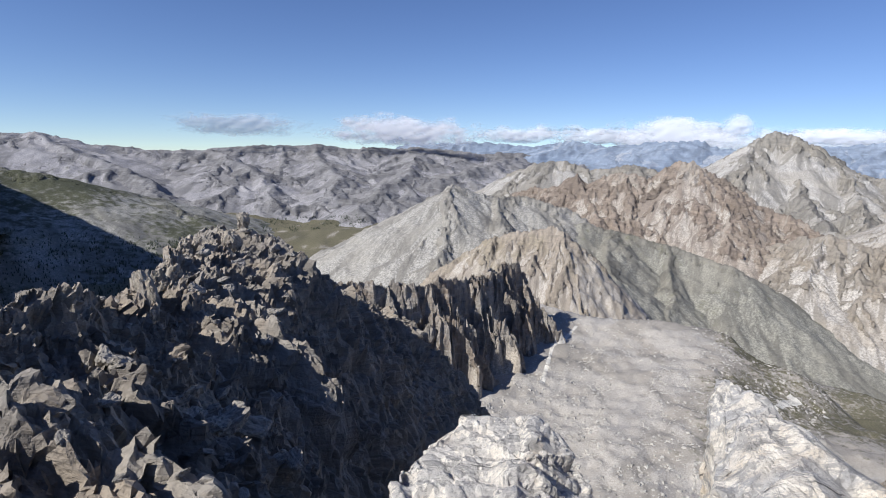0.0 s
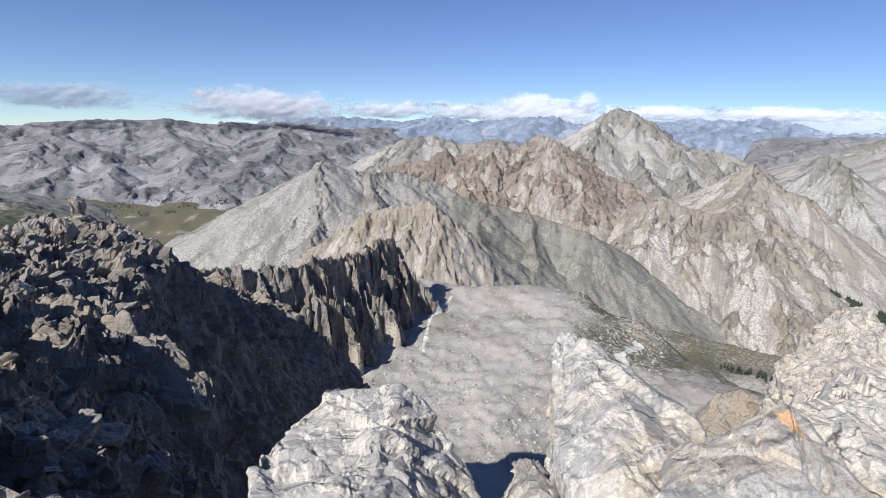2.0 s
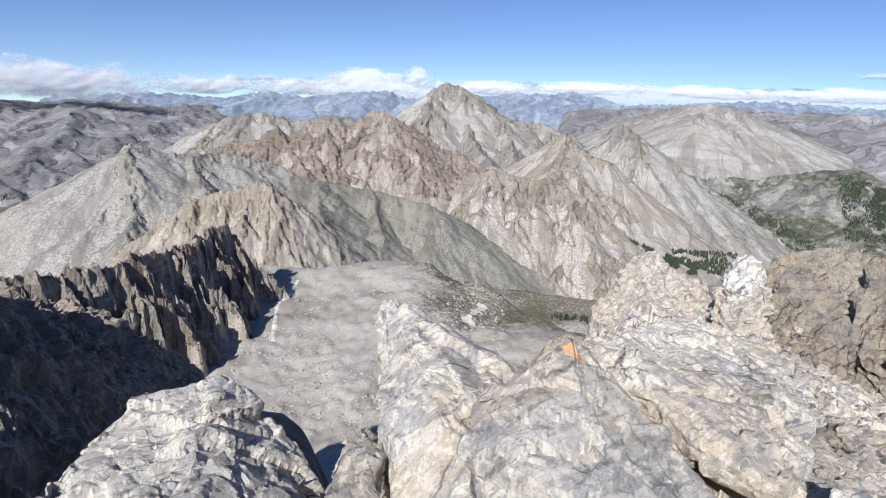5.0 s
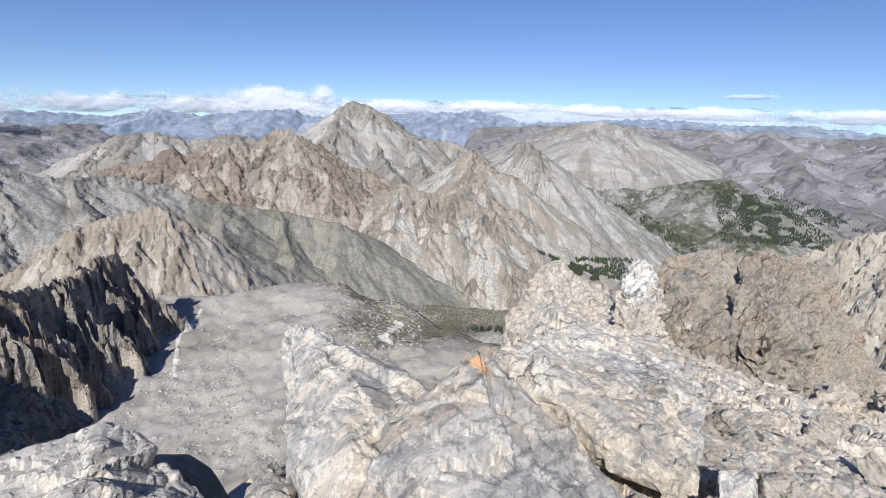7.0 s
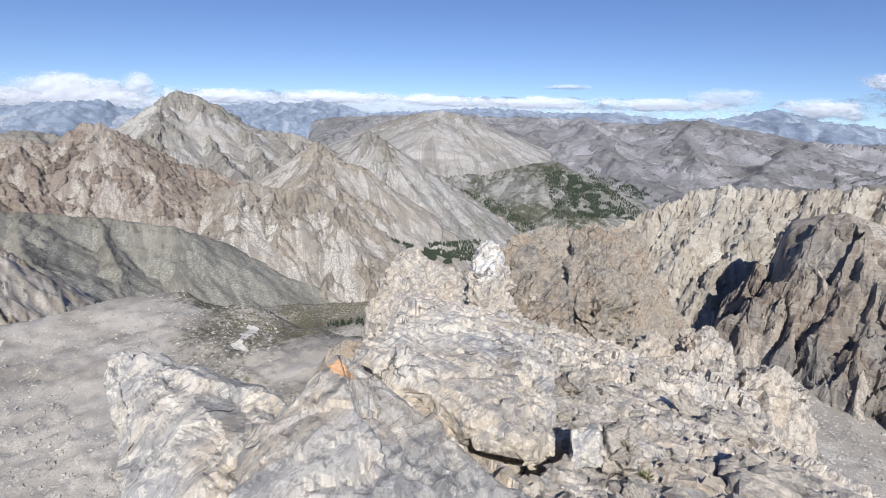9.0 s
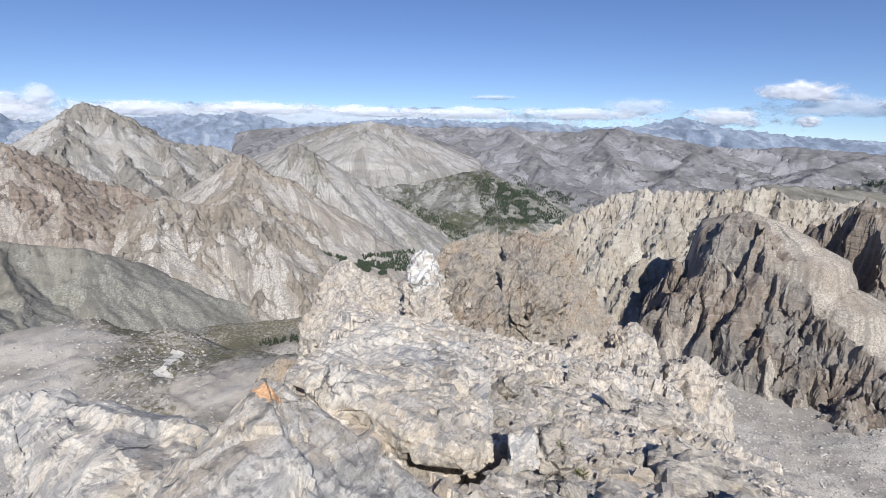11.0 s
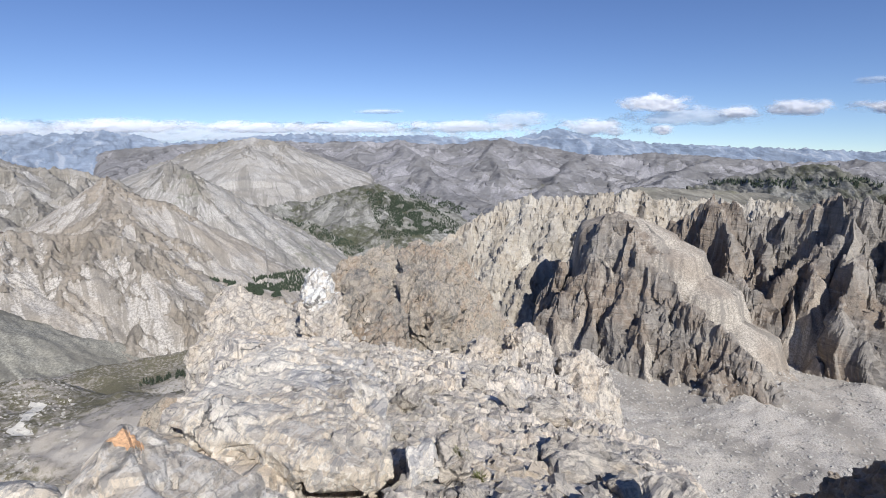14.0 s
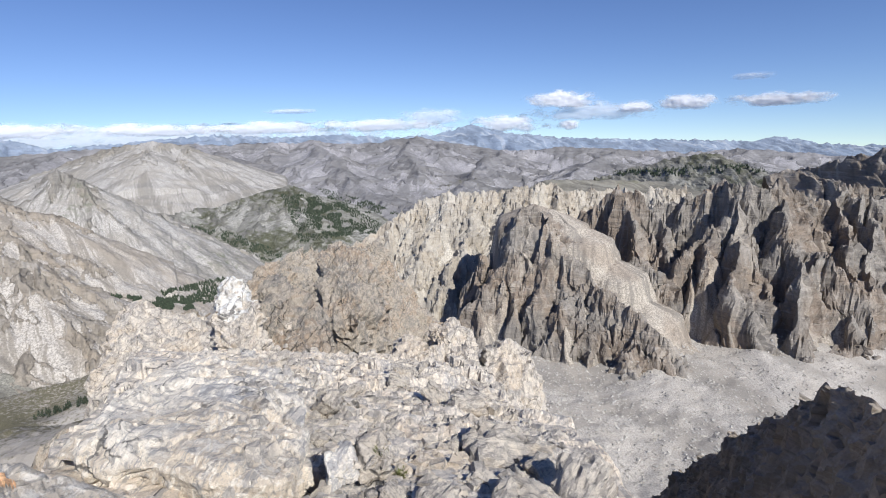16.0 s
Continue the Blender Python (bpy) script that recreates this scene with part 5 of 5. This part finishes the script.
forest("dark conifer wood at the valley mouth", 1900, ((52.4, -14.3), (59.5, -16.2), (60, -17.2), (52.4, -15.4)), 6)
forest("dark conifer wood on the valley floor", 1300, ((57, -14.8), (63, -14.2), (63.5, -16.6), (58, -16.6)), 6)
forest("dark conifer strip climbing beside the valley", 900, ((60.5, -8.8), (62, -8.8), (70, -12.5), (67.5, -13.2)), 7)
forest("conifers scattered over the wooded hill", 3600, ((69.5, -6.2), (74.5, -6.6), (81, -10.6), (71, -11.5)), 7)
forest("dense conifer wood on the hill's shaded flank", 2600, ((71, -6.6), (74, -7.6), (79.5, -11), (73.5, -11)), 7)
forest("conifer wood in the far valley", 1200, ((73, -5.6), (79, -7.5), (82, -9.0), (76, -8.5)), 7)
forest("dark conifer wood on the shaded mountainside", 2600, ((-43, -8.6), (-19, -12.6), (-19, -16), (-43, -17)), 7)
forest("conifer wood across the far valley", 500, ((-20, -9.4), (-9, -9.0), (-8, -10.2), (-19, -11)), 7)
forest("conifers on the far hill beyond the cliffs", 500, ((105, -4.6), (119, -3.8), (120, -4.6), (105, -5.3)), 7)


def larch(place, high, lean):
    root = new("larch_tree")
    root.location = place
    verts, faces = [], []
    for k in range(6):
        a = k * 1.047
        verts += [(0.03 * high * math.cos(a), 0.03 * high * math.sin(a), -0.4), (0.006 * high * math.cos(a) + lean, 0.006 * high * math.sin(a), high * 0.9)]
    faces = [(2 * k, (2 * k + 2) % 12, (2 * k + 3) % 12, 2 * k + 1) for k in range(6)]
    trunk = mesh_from("trunk", verts, faces, BARK)
    trunk.parent = root
    verts, faces = [], []
    for k in range(46):
        z = high * (0.12 + 0.86 * (k / 46) ** 0.9)
        reach = high * 0.26 * (1.05 - k / 46) * (0.6 + 0.7 * _dice.random())
        a = k * 2.4 + _dice.random()
        tip = (reach * math.cos(a), reach * math.sin(a), z - reach * 0.25)
        n = len(verts)
        side = high * 0.05
        verts += [(lean * z / high, 0, z + side), (tip[0] - side * math.sin(a), tip[1] + side * math.cos(a), tip[2]), (tip[0] + side * math.sin(a), tip[1] - side * math.cos(a), tip[2]), (tip[0] * 0.6, tip[1] * 0.6, z + side * 1.2)]
        faces += [(n, n + 1, n + 3), (n, n + 3, n + 2), (n + 1, n + 2, n + 3), (n, n + 2, n + 1)]
    crown = mesh_from("crown", verts, faces, CONIFER)
    crown.parent = root
    return tagged(root, "small dark larch on the valley rim", "tree", "larches on the valley rim")


for _k in range(26):
    _b = 45.2 + 5.0 * _dice.random() ** 0.7
    _p, _q = land(_b, -23.2 - 0.5 * _dice.random() - 0.07 * abs(_b - 48))
    if _p is not None and _p.length > 400:
        larch(_p, 4.5 + 2.5 * _dice.random(), 0.3 * (_dice.random() - 0.5))


def trail(label, points, wide):
    """A trodden path draped over the ground."""
    line = []
    for (b0, r0), (b1, r1) in zip(points[:-1], points[1:]):
        for k in range(10):
            f = k / 10
            p, q = land(b0 + (b1 - b0) * f, r0 + (r1 - r0) * f)
            if p is not None:
                line.append(p)
    verts, faces = [], []
    for i, p in enumerate(line):
        way = (line[min(i + 1, len(line) - 1)] - line[max(i - 1, 0)])
        side = Vector((way.y, -way.x, 0)).normalized() * wide * (0.4 + 0.25 * noise.noise(p * 0.1))
        for s in (-1.0, 0.0, 1.0):
            q, _ = drop(p.x + side.x * s, p.y + side.y * s, p.z + 20)
            verts.append((q if q is not None else p) + Vector((0, 0, 0.18 if s == 0 else 0.05)))
        if i and (line[i] - line[i - 1]).length < 60:
            n = 3 * i
            faces += [(n - 3, n - 2, n + 1, n), (n - 2, n - 1, n + 2, n + 1)]
    tagged(mesh_from("trail", verts, faces, TRAIL), label, "path", kind="structure")


def stones(label, name, count, spot, size, material):
    """Angular loose stones; spot gives a place and a size factor."""
    verts, faces = [], []
    shape = [(-1, -1, -0.6), (1, -0.8, -0.6), (0.9, 1, -0.6), (-0.8, 0.9, -0.6), (-0.5, -0.6, 0.5), (0.6, -0.4, 0.7), (0.3, 0.7, 0.45), (-0.6, 0.4, 0.6)]
    quads = [(0, 1, 5, 4), (1, 2, 6, 5), (2, 3, 7, 6), (3, 0, 4, 7), (4, 5, 6, 7)]
    for _ in range(count):
        at, grow = spot()
        if at is None:
            continue
        s = size * grow * (0.4 + 1.4 * _dice.random() ** 3)
        turn = Euler((0.5 * (_dice.random() - 0.5), 0.5 * (_dice.random() - 0.5), 6.28 * _dice.random())).to_matrix()
        flat = 0.45 + 0.5 * _dice.random()
        n = len(verts)
        for c in shape:
            v = Vector((c[0] * (0.75 + 0.5 * _dice.random()), c[1] * (0.55 + 0.4 * _dice.random()), c[2] * flat * (0.8 + 0.4 * _dice.random()))) * s
            verts.append(at + turn @ v)
        faces += [tuple(n + k for k in q) for q in quads]
    return tagged(mesh_from(name, verts, faces, material), label, "stones", kind="stuff")


def basin_spot():
    b, r = -6 + 46 * _dice.random(), 150 + 260 * _dice.random() ** 1.2
    if noise.noise(Vector((b * 0.25, r * 0.02, 1))) < -0.25:
        return None, 0
    p, q = drop(r * math.sin(radians(b)), r * math.cos(radians(b)), 0)
    return (p, 1.0) if p is not None and p.z < -95 and q.z > 0.75 else (None, 0)


def bowl_spot():
    b, r = 97 + 32 * _dice.random(), 130 + 120 * _dice.random()
    p, q = drop(r * math.sin(radians(b)), r * math.cos(radians(b)), 0)
    return (p, 1.0) if p is not None and p.z < -85 and q.z > 0.7 else (None, 0)


def slope_spot():
    x = 2.5 + 26 * _dice.random() ** 1.6
    y = -1.6 + 0.1 * x + (0.40 * x + 1.2) * _dice.random() ** 1.3
    p, q = drop(x, y, 5)
    return (p, 0.6 + 0.06 * x) if p is not None and q.z > 0.5 and p.z > -18 else (None, 0)


stones("pale boulders strewn over the scree basin", "scree_stones", 13000, basin_spot, 0.55, BOULDERS)
stones("pale boulders strewn over the scree bowl", "scree_stones", 10000, bowl_spot, 0.4, BOULDERS)
stones("loose buff stones on the summit slope", "loose_stones", 2600, slope_spot, 0.085, LIMESTONE_BUFF)
trail("trodden path across the scree below the cliffs", [(12.5, -26.4), (12.9, -24.8), (13.4, -22.4), (14.6, -21.6), (15.4, -20.7), (15.9, -20.0)], 2.6)
trail("pale gravel track on the valley rim", [(36.0, -25.2), (35.2, -24.4), (36.4, -23.6), (37.6, -23.2), (36.6, -22.7)], 5)


# boulders lying on the dark ridge and on the summit slope
def spare_rock(seed, name, label, material, group):
    dice = random.Random(seed)
    corners = [Vector((dice.uniform(-1, 1), dice.uniform(-0.8, 0.8), dice.uniform(-0.6, 0.65))).normalized() * dice.uniform(0.75, 1.1) for _ in range(13)]
    ob = rock(name, label, [tuple(c) for c in corners], 0.13, (0.7, 0.10), 0.08, material, seed)
    ob.location = (-6.0 - seed * 0.1, -6.0, -80.0)
    return tagged(ob, group=group)


def strew(kinds, count, spot, sizes):
    """Copies of a few rocks over a stretch of ground; the first of each kind is set down too."""
    placed = 0
    while placed < count:
        p = spot()
        if p is None:
            continue
        k = kinds[placed % len(kinds)]
        s = sizes[0] + (sizes[1] - sizes[0]) * _dice.random() ** 2.5
        m = Matrix.LocRotScale(p + Vector((0, 0, 0.25 * s)), Euler((_dice.uniform(-0.5, 0.5), _dice.uniform(-0.5, 0.5), _dice.uniform(0, 6.28))), (s, s * _dice.uniform(0.7, 1.0), s * _dice.uniform(0.5, 0.9)))
        if placed < len(kinds):
            k.matrix_basis = m
        else:
            c = copy_thing(k, Matrix.Identity(4))
            c.matrix_basis = m
        placed += 1


def ridge_spot():
    b, r = _dice.uniform(-41, -14), _dice.uniform(11, 58)
    p, q = drop(r * math.sin(radians(b)), r * math.cos(radians(b)), 20)
    return p if p is not None and q.z > 0.45 and p.z > -18 else None


def ledge_spot():
    x = 3.0 + 22 * _dice.random() ** 1.4
    y = -1.5 + 0.1 * x + (0.36 * x + 0.8) * _dice.random()
    p, q = drop(x, y, 5)
    return p if p is not None and q.z > 0.5 and p.z > -14 else None


strew([spare_rock(40 + k, "boulder", "angular dark grey boulder on the rubble ridge", ROCK_DARK_STONE, "boulders on the rubble ridge") for k in range(5)], 130, ridge_spot, (0.25, 1.1))
strew([spare_rock(50 + k, "stone", "angular buff stone on the summit slope", LIMESTONE_BUFF, "stones on the summit slope") for k in range(5)], 90, ledge_spot, (0.07, 0.4))


def tower_spot(k):
    b = -30.5 + 1.15 * k + _dice.uniform(-0.4, 0.4)
    r = float(np.interp(b, [-31, -29, -26, -23.7, -20], [38, 43, 51, 55, 59])) - _dice.uniform(0, 7)
    return drop(r * math.sin(radians(b)), r * math.cos(radians(b)), 20)[0]


for _k in range(10):
    _p = tower_spot(_k)
    _s = _dice.uniform(0.7, 1.3)
    _t = spare_rock(60 + _k, "rock_tower", "buff jagged rock tower", LIMESTONE_CRAG, "")
    _t.matrix_basis = Matrix.LocRotScale(_p + Vector((0, 0, 0.3)), Euler((0.2 * _dice.uniform(-1, 1), 0.25, _dice.uniform(0, 6.28))), (_s * 0.8, _s * 0.8, _s * 1.7))
    _t.parent = dark_ridge
    del _t["category"]


def tuft(at):
    verts, faces = [], []
    for k in range(70):
        a, q = 6.28 * _dice.random(), 0.055 * _dice.random()
        base = Vector((q * math.cos(a), q * math.sin(a), 0)) + Vector(at)
        tip = base + Vector((0.025 * math.cos(a), 0.025 * math.sin(a), 0.02 + 0.03 * _dice.random()))
        n = len(verts)
        side = Vector((-math.sin(a), math.cos(a), 0)) * 0.006
        verts += [base - side, base + side, tip]
        faces.append((n, n + 1, n + 2))
    return tagged(mesh_from("grass_tuft", verts, faces, TUFT), "small yellow-green grass tuft between the stones", "grass")


for _x, _y in ((3.75, 0.42), (3.9, 0.3)):
    _p, _q = drop(_x, _y, 5)
    tuft(_p)


# ---- clouds ----
def cloud_material(name, colour):
    """Vapour: white, thinning out towards its rim by the sheet's own falloff and noise."""
    m, n, l, bsdf = shader(name)
    n.remove(bsdf)
    co = n.new("ShaderNodeTexCoord").outputs["Object"]
    wide = noise_tex(n, l, stretch(n, l, co, (1, 1, 2.2)), 0.006, 8, 0.62, 0.3)
    body = attribute(n, "body")
    dense = maths(n, l, "ADD", body, maths(n, l, "MULTIPLY", maths(n, l, "SUBTRACT", wide, 0.5), 2.6))
    alpha = maths(n, l, "MULTIPLY", span(n, l, dense, 0.0, 1.0), attribute(n, "veil"))
    lit = n.new("ShaderNodeBsdfDiffuse")
    lit.inputs["Color"].default_value = (*colour, 1)
    through_ = n.new("ShaderNodeBsdfTranslucent")
    through_.inputs["Color"].default_value = (*colour, 1)
    both = n.new("ShaderNodeMixShader")
    both.inputs[0].default_value = 0.45
    l.new(lit.outputs[0], both.inputs[1])
    l.new(through_.outputs[0], both.inputs[2])
    clear = n.new("ShaderNodeBsdfTransparent")
    mix = n.new("ShaderNodeMixShader")
    l.new(alpha, mix.inputs[0])
    l.new(clear.outputs[0], mix.inputs[1])
    l.new(both.outputs[0], mix.inputs[2])
    l.new(mix.outputs[0], n["Material Output"].inputs["Surface"])
    return m


CLOUD = cloud_material("cloud_vapour", (0.92, 0.93, 0.96))


def cloud(label, bearing, rise, width, height, distance, veil, seed, flat=0.5):
    """A cloud of two bulging layers. bearing, rise, width, height in degrees from the summit."""
    v, w = np.meshgrid(np.linspace(-1, 1, 22), np.linspace(-1, 1, 60 if width < 40 else 240), indexing="ij")
    sheets = []
    for layer in (0, 1):
        b = np.radians(bearing + w * width / 2)
        bulge = np.sqrt(np.clip(1 - w * w, 0, 1)) * np.sqrt(np.clip(1 - v * v, 0, 1))
        rr = distance + layer * 60 - bulge * 50 + 7 * fbm(w * width / 2 + seed, v * height, layer * 3.3, 4)
        z = distance * np.tan(np.radians(rise + v * height / 2))
        low = np.where(v < 0, np.abs(v) ** (1 / flat), np.abs(v))
        body = 1.35 - np.sqrt(w * w + low * low) * 1.55 + 0.25 * fbm(w * width / 5 + seed, v * 1.5, 5 + layer, 2)
        sheets.append((np.stack([rr * np.sin(b), rr * np.cos(b), z], -1), body))
    co = np.concatenate([s[0] for s in sheets], 0)
    body = np.concatenate([s[1] for s in sheets], 0)
    body[21:23] = -3
    ob = grid_mesh("cloud", co, CLOUD, {"body": body, "veil": np.full(body.shape, veil)})
    return tagged(ob, label, "cloud")


for _args in (
        ("white cumulus bank resting on the far range", -4, 0.2, 21, 3.8, 4250, 0.95, 1), ("thin torn grey cloud over the far range", -21, 0.3, 16, 2.6, 4200, 0.45, 2),
        ("long hazy white cloud bank along the horizon", 44, 0.2, 116, 2.6, 4900, 0.55, 30), ("low white cloud along the horizon", 8, 0.0, 13, 2.0, 4900, 0.6, 3), ("low white cloud along the horizon", 17, 0.1, 13, 2.0, 4900, 0.6, 4),
        ("grey cumulus bank behind the highest peak", 23.5, 0.5, 15, 4.2, 4880, 0.8, 5), ("small grey cloud puff beside the highest peak", 29.2, 1.5, 3.6, 2.6, 4500, 0.6, 6),
        ("low white cloud along the horizon", 37, 0.6, 12, 1.8, 4880, 0.65, 7), ("low white cloud along the horizon", 47, 0.8, 16, 1.7, 4880, 0.65, 8),
        ("low white cloud along the horizon", 58, 0.7, 17, 1.5, 4880, 0.6, 9), ("low white cloud along the horizon", 69, 0.7, 18, 1.6, 4880, 0.6, 10),
        ("low white cloud along the horizon", 80, 0.8, 17, 1.7, 4880, 0.6, 11), ("thin grey cloud streak over the horizon", 71, 2.3, 6, 0.7, 4880, 0.35, 12),
        ("white cumulus behind the far blue peak", 94, 0.6, 9, 2.0, 4880, 0.8, 13), ("thin grey veil of cloud by the far blue peak", 86, 1.5, 10, 2.0, 4880, 0.35, 14),
        ("bright white cumulus with a flat base", 99.5, 2.9, 8.5, 2.2, 4800, 1.0, 15), ("thin grey veil of cloud under the cumulus", 103, 1.6, 16, 2.2, 4860, 0.4, 16),
        ("bright white cumulus with a flat base", 111.5, 2.2, 6, 1.7, 4800, 1.0, 17), ("small white cumulus over the horizon", 107, 1.8, 5, 1.1, 4820, 0.8, 18),
        ("bright white cumulus with a flat base", 119, 2.1, 9, 1.5, 4800, 1.0, 19), ("small white cloud puff by the far blue peak", 100.5, 0.3, 2.6, 1.3, 4850, 0.95, 20),
        ("thin grey cloud wisp high over the cliffs", 117, 4.2, 5, 0.8, 4850, 0.25, 21)):
    cloud(*_args)
